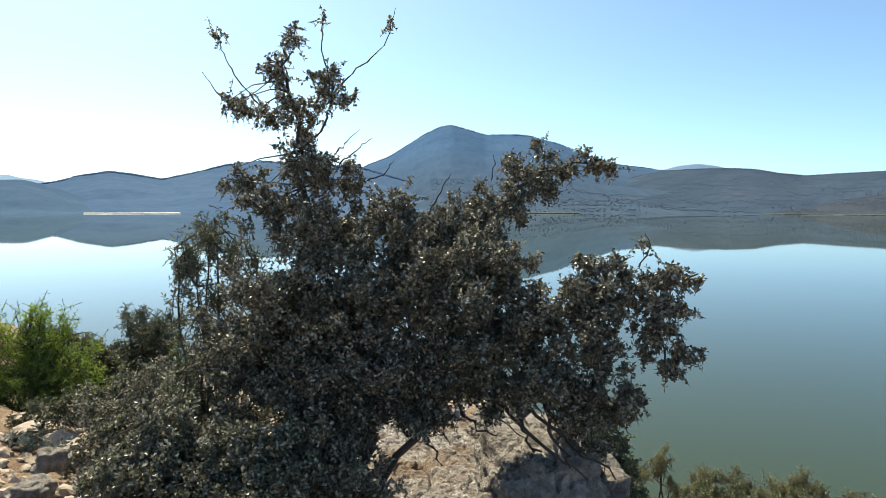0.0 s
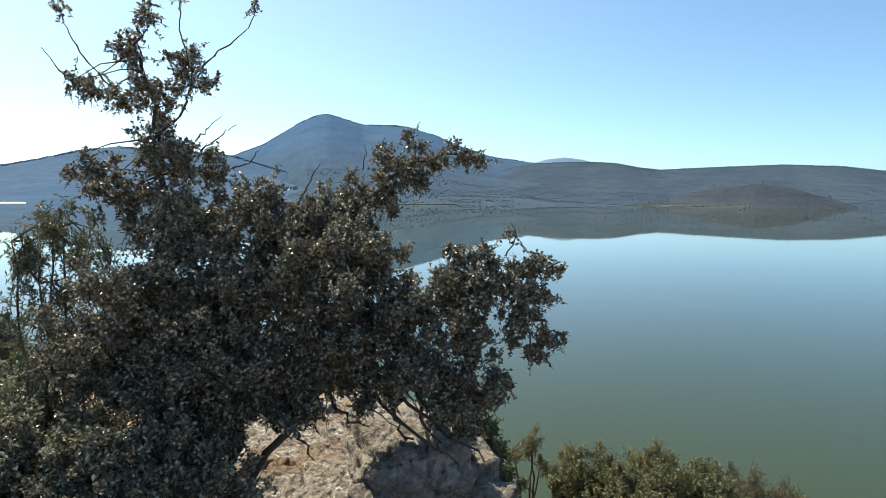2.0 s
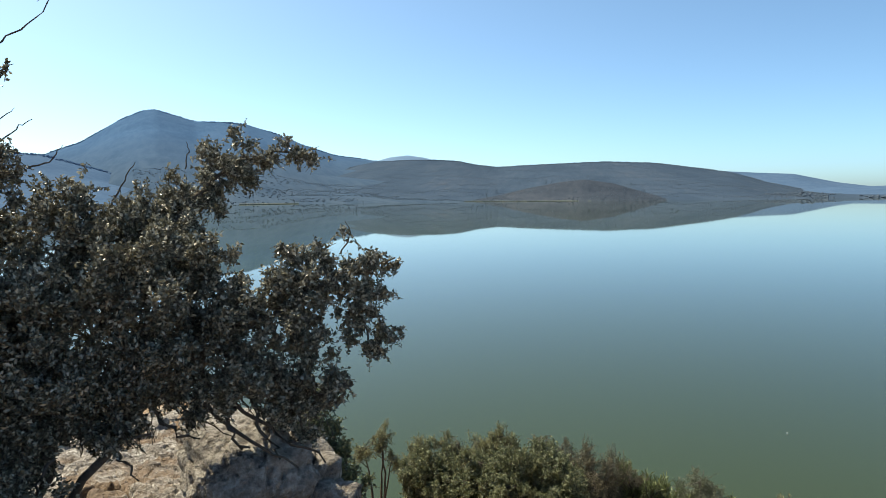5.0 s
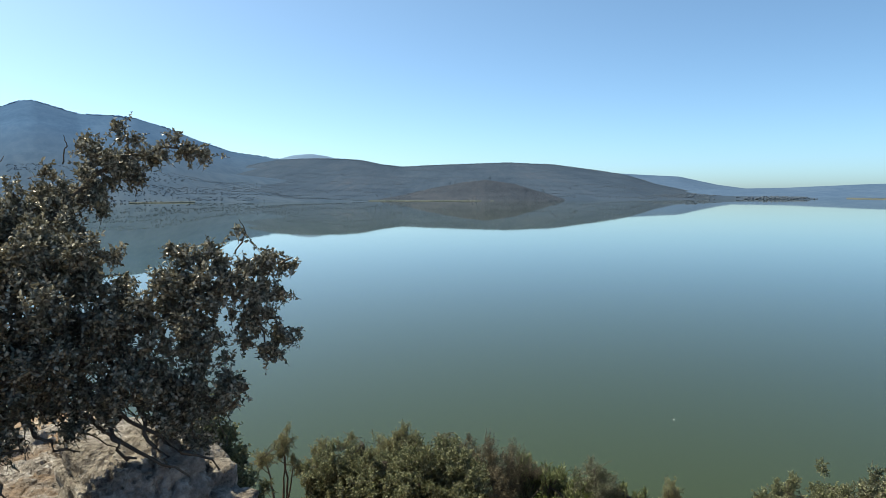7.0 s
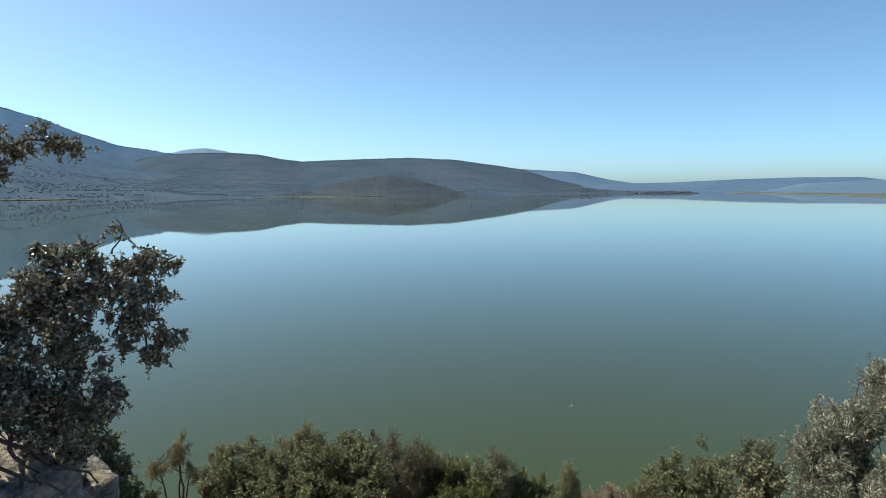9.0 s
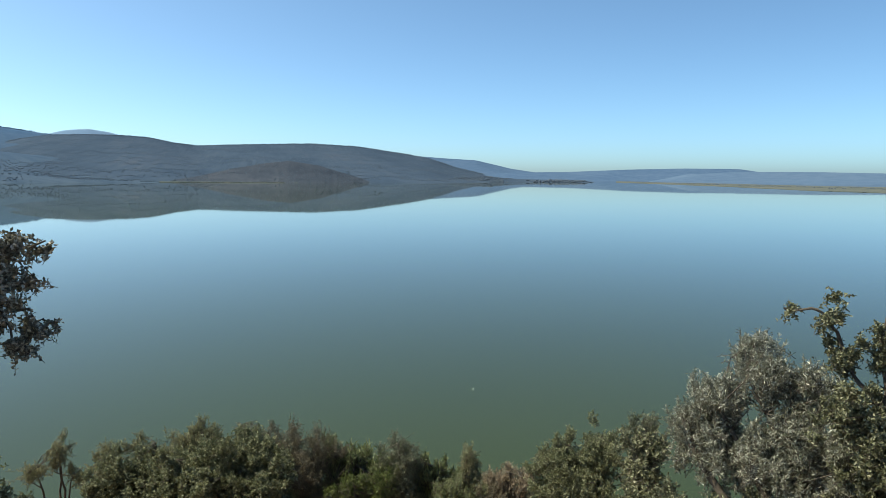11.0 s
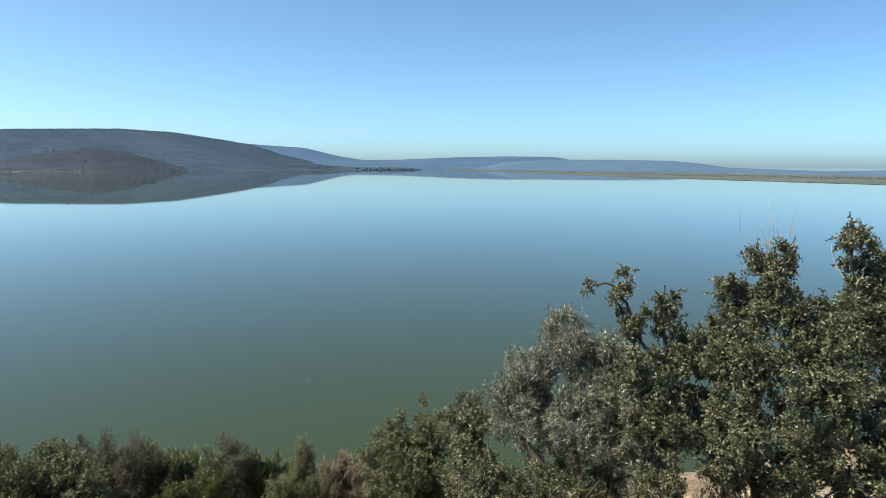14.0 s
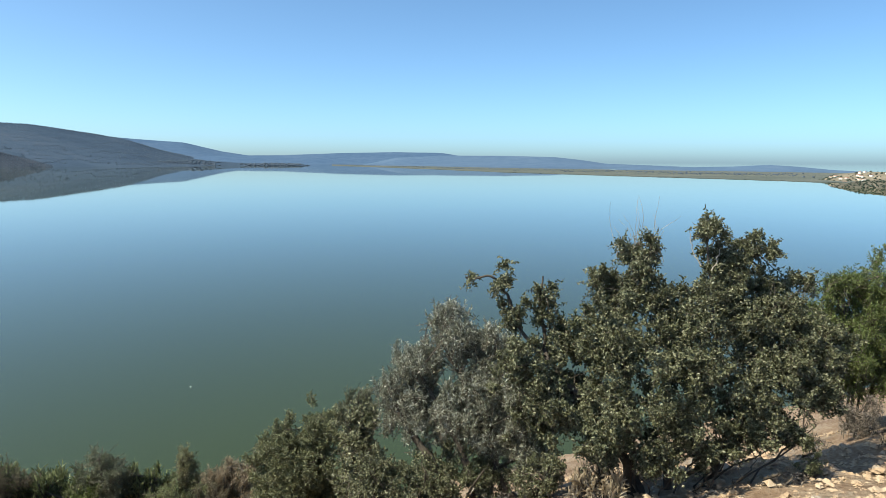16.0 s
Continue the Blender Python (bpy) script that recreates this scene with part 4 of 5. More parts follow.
shrub("kermes_bush", ((-2.34, 4.49, 0.16, 0.22, 0.16), (-2.40, 4.79, 0.21, 0.21, 0.14), (-2.01, 4.40, 0.33, 0.17, 0.15), (-2.73, 4.89, 0.14, 0.17, 0.15),), rng, M_KERMES, "dusty twiggy kermes scrub beside the oak", "bush", stems=5, per_area=900, per_twig=14, length=0.028, width=0.012, twig=0.14)
shrub("kermes_bush", ((-1.92, 4.79, 0.22, 0.20, 0.17), (-2.58, 5.89, 0.08, 0.21, 0.14), (-1.80, 4.29, 0.17, 0.19, 0.15),), rng, M_KERMES, "dusty kermes scrub between oak and broom", "bush", stems=5, per_area=1100, per_twig=14, length=0.028, width=0.017, twig=0.14)
shrub("thyme_bush", ((-2.92, 4.88, -0.01, 0.22, 0.21), (-3.36, 5.27, -0.16, 0.14, 0.19),), rng, M_OAK_B, "small green bush among loose stones", "bush", stems=4, per_area=900, length=0.03, width=0.014, twig=0.12)
shrub("kermes_bush", ((-2.00, 4.20, 0.12, 0.36, 0.20), (-1.66, 4.10, 0.18, 0.30, 0.22), (-2.32, 4.32, -0.02, 0.24, 0.20), (-1.30, 4.00, 0.22, 0.34, 0.30), (-0.92, 3.92, 0.18, 0.34, 0.34),), rng, M_KERMES, "dense dusty kermes thicket behind the oak", "bush", stems=8, per_area=1500, per_twig=14, length=0.028, width=0.017, twig=0.12)
shrub("kermes_bush", ((-2.56, 5.05, 0.05, 0.17, 0.30), (-2.48, 5.00, 0.28, 0.09, 0.16),), rng, M_DARKBUSH, "upright dark kermes bush on the slope", "bush", stems=4, per_area=1100, length=0.03, width=0.016, twig=0.12)
shrub("broom_bush", ((-2.46, 6.05, 0.26, 0.11, 0.18), (-2.40, 6.00, 0.02, 0.15, 0.20),), rng, M_PINE, "thin yellow-green broom between the bushes", "bush", stems=4, per_area=700, per_twig=14, length=0.03, width=0.010, twig=0.14, upright=0.8)
shrub("thyme_bush", ((-3.75, 6.90, -0.62, 0.32, 0.14), (-3.35, 6.80, -0.58, 0.24, 0.12),), rng, M_GREYSCRUB, "dry purple-brown thyme below the broom", "bush", stems=4, per_area=1000, per_twig=12, length=0.03, width=0.006, twig=0.14, upright=0.8)
shrub("spurge_bush", ((-2.96, 4.62, -0.10, 0.17, 0.11), (-3.15, 4.75, -0.14, 0.12, 0.10),), rng, M_SPURGE, "blue-grey spurge among loose stones", "bush", stems=4, per_area=1100, per_twig=14, length=0.026, width=0.008, twig=0.10, upright=0.9)
shrub("kermes_bush", ((1.02, 4.02, 0.13, 0.15, 0.18), (1.12, 4.00, -0.04, 0.14, 0.16), (0.92, 4.05, 0.22, 0.12, 0.12),), rng, M_DARKBUSH, "green kermes bush hanging over the boulder's far edge", "bush", stems=4, per_area=2000, per_twig=16, length=0.026, width=0.017, twig=0.10)
right_oak(rng)
silver_olive(rng)
shrub("lentisk_bush", ((5.38, 1.35, -1.11, 0.44, 0.24), (5.15, 1.79, -1.06, 0.29, 0.25), (5.50, 0.93, -1.13, 0.25, 0.20), (5.07, 1.60, -1.25, 0.35, 0.17),), rng, M_OAK_B, "green lentisk bush under the silvery olive", "bush", stems=7, per_area=1700, per_twig=18, length=0.025, width=0.014, twig=0.13)
shrub("lentisk_bush", ((6.33, 2.41, -1.08, 0.25, 0.25), (6.19, 2.41, -1.37, 0.20, 0.23),), rng, M_OAK_B, "upright green bush behind the olive", "bush", stems=4, per_area=900, length=0.042, width=0.022, twig=0.16)
shrub("lentisk_bush", ((8.35, 4.55, -2.45, 0.45, 0.31), (8.53, 4.00, -2.29, 0.43, 0.35), (8.13, 4.07, -2.76, 0.53, 0.42), (8.25, 4.78, -2.66, 0.27, 0.26),), rng, M_DARKBUSH, "dense dark green lentisk bush on the slope", "bush", stems=6, stem_r=0.03, per_area=1100, per_twig=18, length=0.032, width=0.018, twig=0.18)
shrub("lentisk_bush", ((8.49, 3.35, -1.73, 0.24, 0.18), (8.42, 3.45, -1.97, 0.24, 0.20),), rng, M_OLIVE_D, "pale green bush beside the dark lentisk", "bush", stems=4, per_area=1100, per_twig=18, length=0.03, width=0.014, twig=0.18)
shrub("juniper_bush", ((8.82, -2.97, 0.07, 0.43, 0.47), (8.70, -2.52, 0.20, 0.27, 0.17), (8.45, -2.68, -0.46, 0.35, 0.35), (8.62, -3.22, -0.39, 0.45, 0.54), (8.60, -2.35, -0.19, 0.16, 0.26), (8.50, -2.60, -0.80, 0.40, 0.28), (8.70, -3.10, -0.80, 0.48, 0.30), (9.05, -2.60, -0.30, 0.35, 0.35),), rng, M_PINE, "bright green juniper bush on the slope", "bush", skirt=False, stems=4, stem_r=0.018, per_area=1200, per_twig=18, length=0.04, width=0.012, twig=0.22, upright=0.6)
shrub("cushion_bush", ((5.58, -1.63, -0.68, 0.21, 0.09),), rng, M_DARKBUSH, "small green cushion bush on bare ground", "bush", stems=3, per_area=2600, per_twig=14, length=0.014, width=0.007, twig=0.06)
shrub("thyme_bush", ((7.80, -2.55, -1.02, 0.27, 0.12), (7.98, -2.78, -0.98, 0.20, 0.11),), rng, M_GREYSCRUB, "dry grey-brown thyme scrub on bare ground", "bush", stems=4, per_area=1100, per_twig=12, length=0.03, width=0.006, twig=0.14, upright=0.8)
shrub("thyme_bush", ((5.31, -1.44, -0.69, 0.12, 0.09), (5.16, -1.30, -0.77, 0.10, 0.07),), rng, M_GREYSCRUB, "dry grey-brown thyme scrub on bare ground", "bush", stems=4, per_area=1300, per_twig=12, length=0.026, width=0.006, twig=0.12, upright=0.8)
for k, (x, y) in enumerate(((6.9, -2.6), (7.6, -2.2), (6.2, -2.9), (7.2, -3.3), (8.2, -1.6), (5.0, -2.2), (6.5, 0.4), (4.6, 0.6), (7.4, 0.9), (5.2, -3.1))):
    z = float(ground_height(x, y))
    s = rng.uniform(0.10, 0.2)
    shrub("thyme_bush", ((x, y, z + s * 0.7, s * 1.2, s * 0.8),), rng, M_GREYSCRUB if k % 3 else M_DRY, "dry grey-brown thyme scrub on bare ground", "bush", "thyme on the slope", stems=3, stem_r=0.006, per_area=700, per_twig=10, length=0.03, width=0.006, twig=0.14, upright=0.9)
shrub("lentisk_bush", ((5.36, 0.48, -1.05, 0.26, 0.22), (5.30, 0.30, -0.85, 0.15, 0.16),), rng, M_OAK_B, "shaded green undergrowth between olive and oak", "bush", stems=4, per_area=1500, per_twig=16, length=0.025, width=0.014, twig=0.12)
shrub("grass_tuft", ((4.98, 0.01, -0.77, 0.13, 0.15), (4.92, -0.18, -0.82, 0.14, 0.12),), rng, M_DRY, "dry straw-coloured grass at the oak's foot", "grass", stems=3, per_area=1500, per_twig=7, length=0.09, width=0.005, twig=0.2, upright=1.4, wild=0.4)
# the shrubs on the lower slope above the water
LOWER = "shrubs on the lower slope"
shrub("tamarisk", ((4.58, 13.46, -3.81, 0.30, 0.33), (4.17, 13.52, -4.05, 0.28, 0.25), (4.80, 13.08, -4.21, 0.21, 0.23),), rng, M_TAMARISK, "small feathery tamarisk with a bare thin trunk", "tree", LOWER, skirt=False, trim=0.85, stems=4, stem_r=0.035, per_area=640, per_twig=16, length=0.06, width=0.010, twig=0.24, upright=0.6)
shrub("tamarisk", ((5.20, 12.65, -3.91, 0.39, 0.32), (5.71, 12.22, -3.74, 0.42, 0.28),), rng, M_TAMARISK, "feathery olive-brown tamarisk bush", "bush", LOWER, stems=5, stem_r=0.03, per_area=640, per_twig=16, length=0.06, width=0.010, twig=0.24, upright=0.6)
shrub("lentisk_bush", ((5.15, 11.63, -3.87, 0.60, 0.43), (4.77, 11.80, -4.07, 0.38, 0.30),), rng, M_DARKBUSH, "rounded green lentisk bush", "bush", LOWER, stems=5, stem_r=0.03, per_area=950, length=0.047, width=0.027, twig=0.22, per_twig=18)
shrub("tamarisk", ((6.20, 11.20, -3.40, 0.50, 0.34), (5.90, 11.40, -3.66, 0.33, 0.33), (6.46, 10.98, -3.52, 0.39, 0.30),), rng, M_TAMARISK, "tall feathery tamarisk bush", "bush", LOWER, stems=6, stem_r=0.03, per_area=720, per_twig=18, length=0.06, width=0.010, twig=0.26, upright=0.8)
shrub("lentisk_bush", ((5.61, 10.47, -3.55, 0.60, 0.43), (5.24, 10.50, -3.76, 0.46, 0.30),), rng, M_DARKBUSH, "rounded green lentisk bush", "bush", LOWER, stems=5, stem_r=0.03, per_area=950, length=0.047, width=0.027, twig=0.22, per_twig=18)
shrub("heath_bush", ((6.95, 10.58, -3.27, 0.33, 0.20), (7.24, 10.32, -3.36, 0.20, 0.18),), rng, M_BROWN, "brown rounded heath bush", "bush", LOWER, stems=4, per_area=620, per_twig=16, length=0.04, width=0.009, twig=0.22, upright=0.7)
shrub("lentisk_bush", ((6.19, 9.74, -3.26, 0.73, 0.37), (6.48, 9.19, -3.48, 0.55, 0.40), (5.66, 9.63, -3.58, 0.54, 0.35), (6.19, 9.02, -3.69, 0.58, 0.29),), rng, M_DARKBUSH, "broad dense green lentisk bush", "bush", LOWER, stems=7, stem_r=0.04, per_area=1000, length=0.047, width=0.027, twig=0.22, per_twig=18)
shrub("heath_bush", ((7.35, 9.78, -3.38, 0.35, 0.33), (7.65, 9.37, -3.53, 0.43, 0.39), (7.14, 9.25, -3.75, 0.48, 0.37),), rng, M_BROWN, "grey-brown twiggy heath bush", "bush", LOWER, stems=6, per_area=720, per_twig=16, length=0.04, width=0.010, twig=0.26, upright=0.7)
shrub("reed_clump", ((8.35, 9.12, -3.90, 0.50, 0.33), (8.07, 9.38, -3.79, 0.28, 0.33), (8.49, 8.47, -3.89, 0.37, 0.32),), rng, M_REED, "pale green reed clump", "reeds", LOWER, stems=4, per_area=760, per_twig=9, length=0.13, width=0.008, twig=0.34, upright=1.3, wild=0.45)
shrub("heath_bush", ((8.61, 8.15, -3.44, 0.36, 0.29), (8.49, 7.95, -3.77, 0.37, 0.31),), rng, M_OLIVE_D, "grey-green upright bush with a dark foot", "bush", LOWER, stems=5, stem_r=0.03, per_area=760, per_twig=16, length=0.036, width=0.015, twig=0.24)
shrub("broom_bush", ((8.03, 8.07, -3.88, 0.41, 0.18), (7.60, 8.43, -3.93, 0.37, 0.14),), rng, M_PINE, "yellow-green broom bush on the slope", "bush", LOWER, stems=4, per_area=720, per_twig=16, length=0.06, width=0.012, twig=0.24)
shrub("tamarisk", ((9.90, 7.51, -3.88, 0.24, 0.22), (9.84, 7.53, -4.12, 0.22, 0.17),), rng, M_TAMARISK, "small bright tamarisk at the shore", "bush", LOWER, stems=4, per_area=560, per_twig=16, length=0.06, width=0.014, twig=0.24, upright=0.9)
shrub("reed_clump", ((9.32, 7.86, -4.07, 0.37, 0.19), (9.12, 8.04, -3.94, 0.22, 0.19),), rng, M_REED, "pale green reed clump", "reeds", LOWER, stems=3, per_area=760, per_twig=9, length=0.13, width=0.008, twig=0.32, upright=1.3, wild=0.45)
shrub("grass_tuft", ((9.63, 6.43, -3.77, 0.50, 0.14), (9.56, 5.98, -3.63, 0.29, 0.12),), rng, M_DRY, "pinkish dry grass above the shore", "grass", LOWER, stems=3, per_area=1100, per_twig=14, length=0.05, width=0.005, twig=0.24, upright=1.3, wild=0.5)
shrub("tamarisk", ((8.66, 7.02, -3.92, 0.36, 0.30), (8.95, 6.72, -4.05, 0.32, 0.28),), rng, M_REED, "loose grey-green tamarisk above the shore", "bush", LOWER, stems=5, per_area=640, per_twig=16, length=0.05, width=0.009, twig=0.24, upright=0.8)
shrub("heath_bush", ((9.30, 6.40, -4.00, 0.34, 0.22), (9.75, 6.85, -4.15, 0.30, 0.22),), rng, M_BROWN, "low brown heath above the shore", "bush", LOWER, stems=5, per_area=760, per_twig=16, length=0.04, width=0.010, twig=0.22, upright=0.7)


# ---- rocks and stones ----
def rock_mesh(name, seed, subdivisions, material, jag=0.35, strata=0.06, boxy=0.0):
    b = bmesh.new()
    bmesh.ops.create_icosphere(b, subdivisions=subdivisions, radius=1.0)
    o = Vector((seed * 3.7, seed * 1.3, seed * 5.1))
    for v in b.verts:
        p = v.co.copy()
        cell = noise.voronoi(p * 1.1 + o)[0]
        fine = noise.voronoi(p * 2.7 + o)[0]
        r = 1 + jag * (noise.noise(p * 0.9 + o) + 0.5 * noise.noise(p * 2.3 + o)) + 0.9 * jag * (cell[1] - cell[0] - 0.3) + 0.5 * jag * (min(fine[1] - fine[0], 0.35) - 0.2)
        r += 0.4 * jag * noise.noise(p * 5 + o) + 0.22 * jag * noise.noise(p * 11 + o) + 0.12 * jag * noise.noise(p * 23 + o)
        box = 0.82 / max(abs(p.x), abs(p.y), abs(p.z))
        v.co = p * max(0.35, r) * (1 - boxy + boxy * box)
        v.co.z += strata * math.sin(9 * v.co.z + 3 * noise.noise(p * 1.5 + o))
    me = bpy.data.meshes.new(name)
    b.to_mesh(me)
    b.free()
    me.polygons.foreach_set("use_smooth", np.full(len(me.polygons), subdivisions > 3))
    me.materials.append(material)
    return me


def boulder(place, size, turn, seed, label):
    ob = new("boulder", rock_mesh("boulder", seed, 5 if size[0] > 0.29 else 4, M_ROCK, 0.28, 0.05, 0.6))
    ob.matrix_world = pose(*place, 0, 0, turn) @ Matrix.Diagonal((*size, 1))
    return tagged(ob, label, "rock", "limestone outcrop")


for place, size, turn, seed, label in (
    ((0.86, 3.62, -0.10), (0.2, 0.26, 0.26), 0, 10, "grey limestone block beside the boulder"),
    ((0.93, 3.40, -0.16), (0.14, 0.2, 0.2), 50, 18, "grey limestone block beside the boulder"),
    ((0.70, 4.47, -0.05), (0.3, 0.3, 0.17), 10, 8, "grey limestone block at the edge of the brow"),
    ((0.58, 5.45, -0.31), (0.34, 0.25, 0.15), 10, 19, "grey limestone ledge with an overhang"),
    ((-0.14, 6.63, -0.67), (0.42, 0.26, 0.11), 70, 9, "pale limestone ledge at the edge of the brow"),
    ((0.42, 7.12, -0.75), (0.42, 0.28, 0.13), 20, 21, "pale limestone ledge at the edge of the brow"),
    ((-0.43, 5.84, -0.40), (0.3, 0.2, 0.1), 50, 22, "pale limestone ledge beside orange soil"),
    ((-2.38, 3.88, 0.04), (0.11, 0.1, 0.08), 30, 12, "brown angular stone on the slope"),
    ((-2.25, 3.48, 0.02), (0.12, 0.1, 0.07), 80, 13, "brown angular stone on the slope"),
):
    boulder(place, size, turn, seed, label)


def crag(place, size, turn, tip, seed, label):
    """A bedded limestone block: flat-topped, split by level cracks, with bitten edges."""
    b = bmesh.new()
    bmesh.ops.create_icosphere(b, subdivisions=6, radius=1.0)
    o = Vector((seed * 3.1, seed * 7.7, seed * 1.9))
    for v in b.verts:
        p = v.co.copy()
        box = 0.86 / max(abs(p.x), abs(p.y), abs(p.z))
        q = p * (0.58 + 0.42 * box)
        bed = Vector((q.x * 0.5, q.y * 0.5, q.z * 4.2 + 0.5 * noise.noise(q * 1.4 + o))) + o
        out = 0.20 * noise.noise(q * 1.3 + o) + 0.12 * noise.noise(bed) + 0.10 * noise.noise(q * 3.1 + o) + 0.05 * noise.noise(q * 7 + o) + 0.018 * noise.noise(q * 16 + o) + 0.010 * noise.noise(q * 38 + o)
        c = noise.voronoi(Vector((q.x * 1.2, q.y * 1.2, q.z * 2.6)) + o)[0]
        out -= 0.11 * math.exp(-((c[1] - c[0]) / 0.035) ** 2) + 0.06 * abs(noise.noise(q * 2.6 - o)) + 0.03 * abs(noise.noise(q * 6.3 + o)) - 0.03
        v.co = q * (1 + out)
    me = bpy.data.meshes.new("boulder")
    b.to_mesh(me)
    b.free()
    me.polygons.foreach_set("use_smooth", np.full(len(me.polygons), True))
    me.materials.append(M_ROCK)
    ob = new("boulder", me)
    ob.matrix_world = pose(*place, tip, 0, turn) @ Matrix.Diagonal((*size, 1))
    return tagged(ob, label, "rock", "limestone outcrop")


crag((0.53, 3.54, -0.02), (0.36, 0.36, 0.38), 8, 2, 3, "large weathered grey limestone boulder under the oak")
crag((0.78, 3.95, 0.02), (0.17, 0.22, 0.13), 30, 8, 5, "overhanging limestone block on the boulder's shoulder")


def bedrock():
    """The pale limestone pavement behind the oak: tilted plates, open joints, pockets of orange soil."""
    xs, ys = np.linspace(-1.15, 0.62, 200), np.linspace(3.05, 6.9, 330)
    verts = []
    for y in ys:
        base = float(np.interp(y, (3.05, 4.0, 4.8, 6.0, 6.9), (-0.04, -0.10, -0.22, -0.45, -0.66)))
        for x in xs:
            p = Vector((x, y, 0))
            bent = p + 0.12 * noise.noise_vector(p * 2.3)
            c, near = noise.voronoi(Vector((bent.x * 2.0 + 3, bent.y * 1.25, 0)))
            step = 0.11 * noise.noise(near[0] * 5.3) + 0.05 * noise.noise(near[0] * 3.1 + Vector((4, 0, 0))) * (bent.y * 1.25 - near[0].y)
            joint = -0.06 * math.exp(-((c[1] - c[0]) / 0.025) ** 2)
            z = base - 0.03 * x + step + joint + 0.09 * noise.noise(p * 1.1 + Vector((9, 2, 0))) + 0.05 * noise.noise(p * 3.4) + 0.022 * noise.noise(p * 8) + 0.014 * noise.noise(p * 19) + 0.008 * noise.noise(p * 45)
            c2, near2 = noise.voronoi(Vector((bent.x * 6.5, bent.y * 4.6, 5)))
            z += 0.030 * noise.noise(near2[0] * 4.1) - 0.022 * math.exp(-((c2[1] - c2[0]) / 0.035) ** 2) - 0.03 * abs(noise.noise(p * 6.1 + Vector((1, 5, 2)))) - 0.016 * abs(noise.noise(p * 15))
            rim = min(x - xs[0], xs[-1] - x, y - ys[0], ys[-1] - y) + 0.10 * noise.noise(p * 2.7)
            verts.append((x, y, z - 0.5 * max(0.0, 1 - max(rim, 0.0) / 0.16) ** 2))
    c = len(xs)
    i, j = np.meshgrid(np.arange(len(ys) - 1), np.arange(c - 1), indexing="ij")
    f = np.stack([i * c + j, i * c + j + 1, (i + 1) * c + j + 1, (i + 1) * c + j], -1).reshape(-1, 4)
    return tagged(new("ground_bedrock", mesh_from("bedrock", verts, f, M_BEDROCK, True)), "pale cracked limestone pavement with pockets of orange soil", "bedrock", kind="structure")


bedrock()

STONES = [rock_mesh("stone", 30 + k, 2, M_STONE, 0.45, 0.0) for k in range(5)]


def strew(count, x0, x1, y0, y1, small, large, label, group, seed, only=None):
    """Loose stones half sunk in the soil."""
    r = random.Random(seed)
    made = 0
    while made < count:
        x, y = r.uniform(x0, x1), r.uniform(y0, y1)
        if only and not only(x, y):
            continue
        s = small + (large - small) * r.random() ** 3
        ob = new("stone", r.choice(STONES))
        ob.matrix_world = pose(x, y, float(ground_height(x, y)) + 0.15 * s, r.uniform(-20, 20), r.uniform(-20, 20), r.uniform(0, 360)) @ Matrix.Diagonal((s * r.uniform(0.8, 1.4), s, s * r.uniform(0.45, 0.8), 1))
        tagged(ob, label, "stone", group)
        made += 1


strew(150, -3.8, -1.5, 3.0, 6.4, 0.03, 0.18, "pale angular limestone lying on orange soil", "stones left of the oak", 3)
strew(70, -1.2, 1.0, 3.9, 7.7, 0.02, 0.09, "small pale stone on the rocky shelf", "stones behind the oak", 4)
strew(120, 3.4, 8.0, -3.6, 0.8, 0.010, 0.05, "pale stone on orange-brown soil", "stones under the right-hand oak", 5)
strew(28, 4.5, 9.5, 1.2, 6.0, 0.04, 0.22, "grey stone on the slope", "stones on the slope", 6)


def pebbles(name, count, x0, x1, y0, y1, small, large, label, seed, material):
    """Gravel: small angular chips, past counting."""
    g = np.random.RandomState(seed)
    x, y = g.uniform(x0, x1, count), g.uniform(y0, y1, count)
    keep = fbm(x * 0.9 + 7, y * 0.9) > -0.08
    x, y = x[keep], y[keep]
    m = len(x)
    s = (small + (large - small) * g.rand(m, 1, 1) ** 3)
    base = np.array([(1, 0, 0), (0.2, 0.95, 0), (-0.9, 0.3, 0), (-0.4, -0.9, 0), (0.6, -0.7, 0), (0.15, 0.1, 0.75), (-0.3, -0.2, 0.6)])
    p = np.stack([x, y, ground_height(x, y) - 0.002], -1)
    v = p[:, None] + (base[None] + g.uniform(-0.35, 0.35, (m, 7, 3))) * s * np.array((1, 1, 0.8))
    f = np.array([(0, 1, 5), (1, 2, 5), (2, 6, 5), (2, 3, 6), (3, 4, 6), (4, 5, 6), (4, 0, 5)])
    ob = new(name, mesh_from(name, v.reshape(-1, 3), (np.arange(m)[:, None, None] * 7 + f[None]).reshape(-1, 3), material))
    return tagged(ob, label, "gravel", kind="stuff")


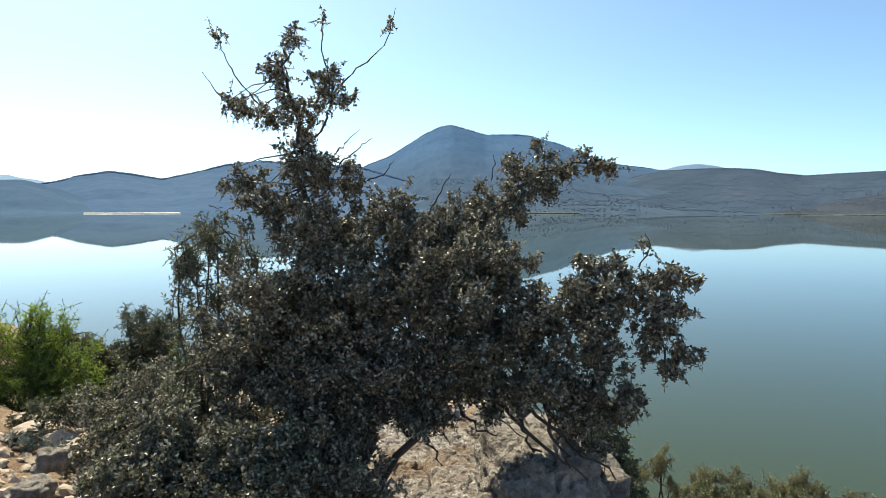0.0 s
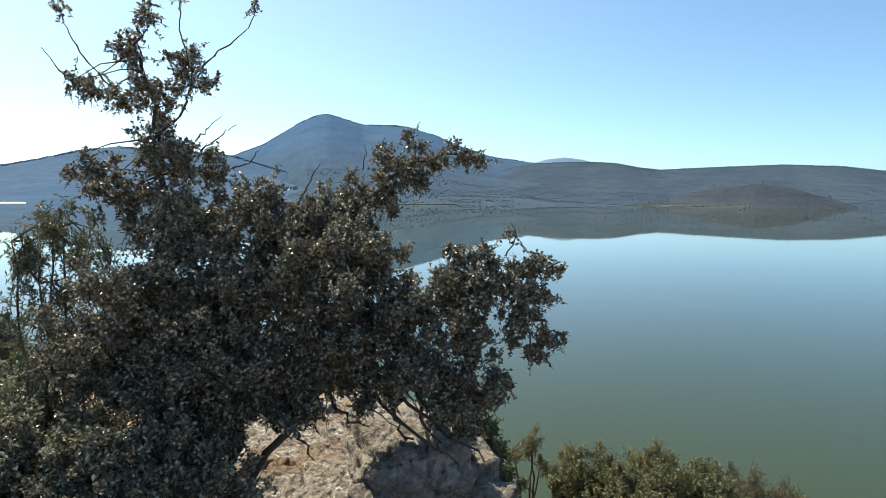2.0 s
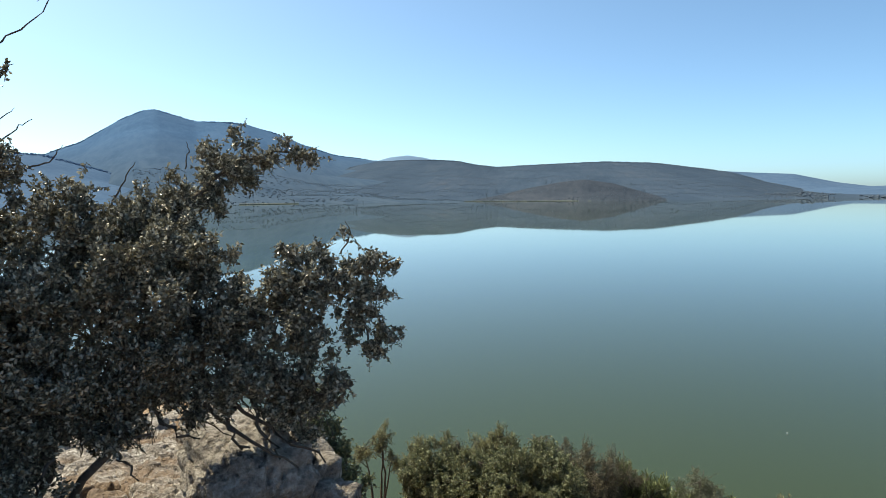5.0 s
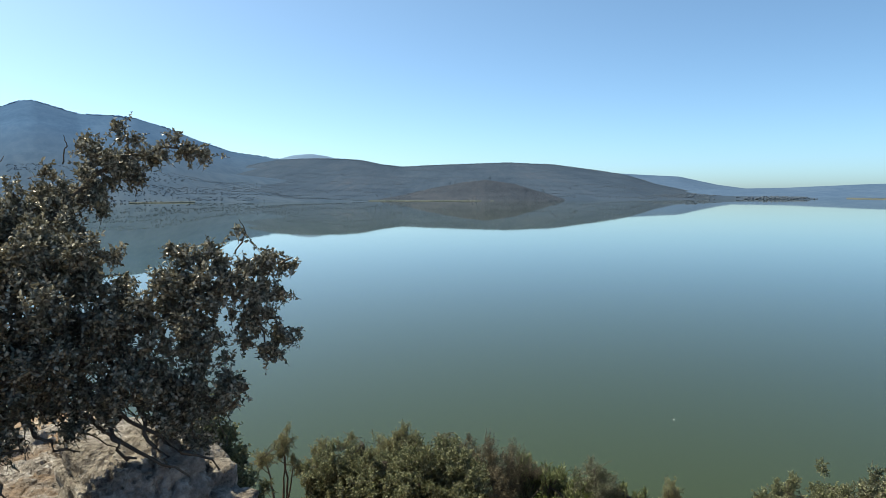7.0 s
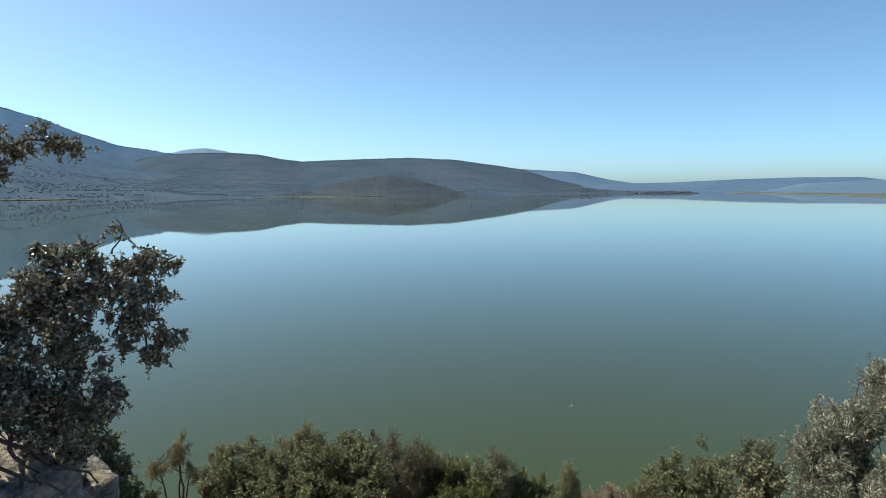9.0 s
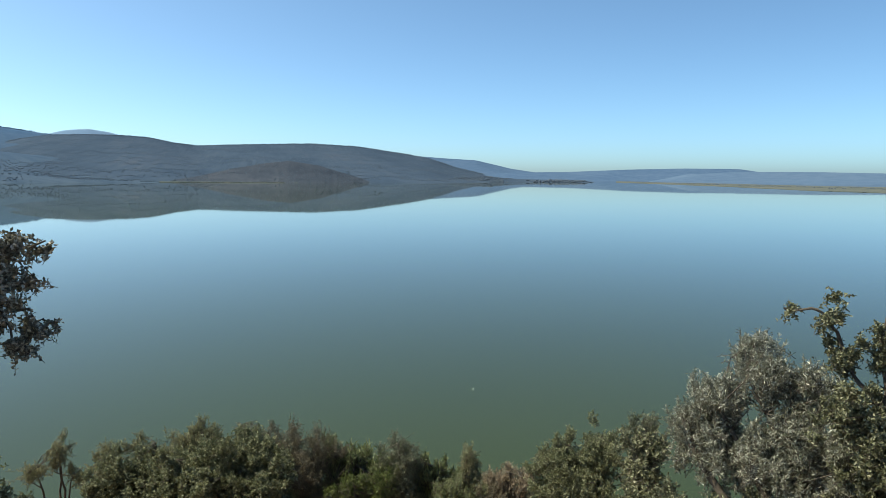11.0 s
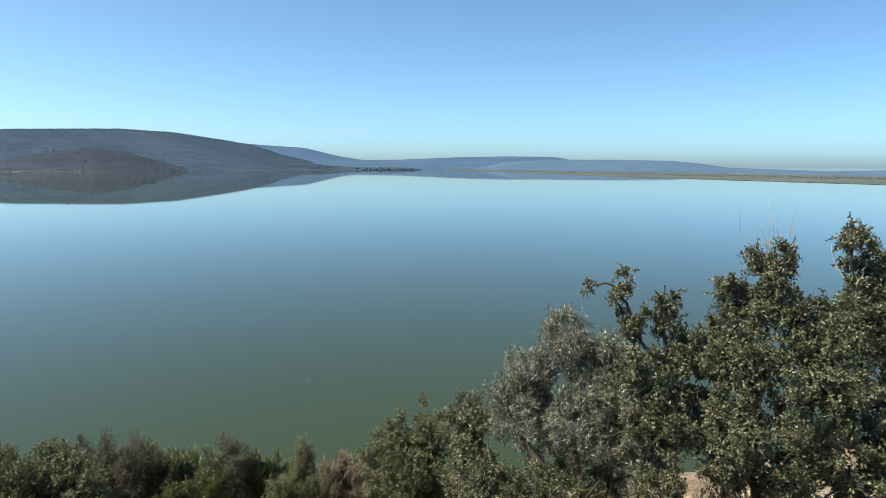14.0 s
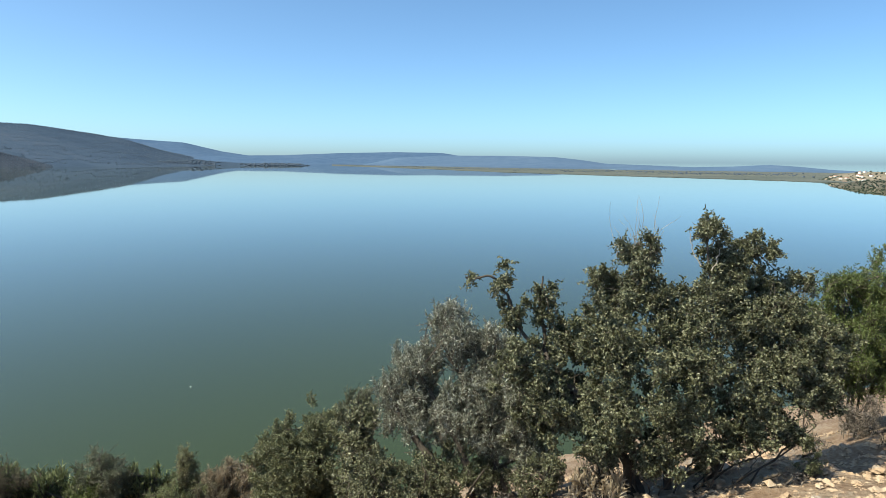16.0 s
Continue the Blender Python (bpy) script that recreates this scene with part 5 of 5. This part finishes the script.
pebbles("gravel", 17000, 3.0, 9.0, -4.2, 2.5, 0.008, 0.045, "pale stone chips strewn over orange soil", 41, M_TAN)
pebbles("gravel", 5000, -4.5, -1.2, 2.6, 7.5, 0.008, 0.05, "pale stone chips strewn over orange soil", 42, M_STONE)
pebbles("gravel", 4500, -1.4, 1.1, 3.6, 7.9, 0.008, 0.04, "pale stone chips between the limestone ledges", 43, M_STONE)
pebbles("gravel", 2500, 4.0, 11.0, 2.0, 8.0, 0.02, 0.09, "grey stone chips on the lower slope", 44, M_TAN)


# ---- the village on the headland ----
def house(place, size, turn, label):
    ob = thing("house", place, label, "house", "village houses")
    ob.rotation_euler = (0, 0, radians(turn))
    w, d, h = size
    b = bmesh.new()
    bmesh.ops.create_cube(b, size=1, matrix=Matrix.Translation((0, 0, h / 2)) @ Matrix.Diagonal((w, d, h, 1)))
    me = bpy.data.meshes.new("wall")
    b.to_mesh(me)
    b.free()
    me.materials.append(M_WALLS)
    piece("wall", me, ob)
    v = [(-w * 0.55, -d * 0.55, h), (w * 0.55, -d * 0.55, h), (w * 0.55, d * 0.55, h), (-w * 0.55, d * 0.55, h), (-w * 0.5, 0, h + d * 0.14), (w * 0.5, 0, h + d * 0.14)]
    me = bpy.data.meshes.new("roof")
    me.from_pydata(v, [], [(0, 1, 5, 4), (2, 3, 4, 5), (0, 4, 3), (1, 2, 5), (3, 2, 1, 0)])
    me.materials.append(M_TILE)
    piece("roof", me, ob, "low tiled roof")
    return ob


r = random.Random(9)
slope = HILLS["village_slope"]
for k in range(64):
    p = slope[r.randrange(14, 60)][r.randrange(14, slope.shape[1] - 1)]
    house((float(p[0]), float(p[1]), float(p[2]) - 0.25), (r.uniform(1.0, 2.1), r.uniform(0.9, 1.7), r.uniform(0.6, 1.2)), r.uniform(0, 180), "small white village house above the far shore")

float_ = new("float", rock_mesh("float", 77, 3, M_FLOAT, 0.05, 0.0))
float_.matrix_world = pose(23.9, 18.3, LAKE + 0.03) @ Matrix.Diagonal((0.025, 0.025, 0.022, 1))
tagged(float_, "small white float drifting on the lake", "float")
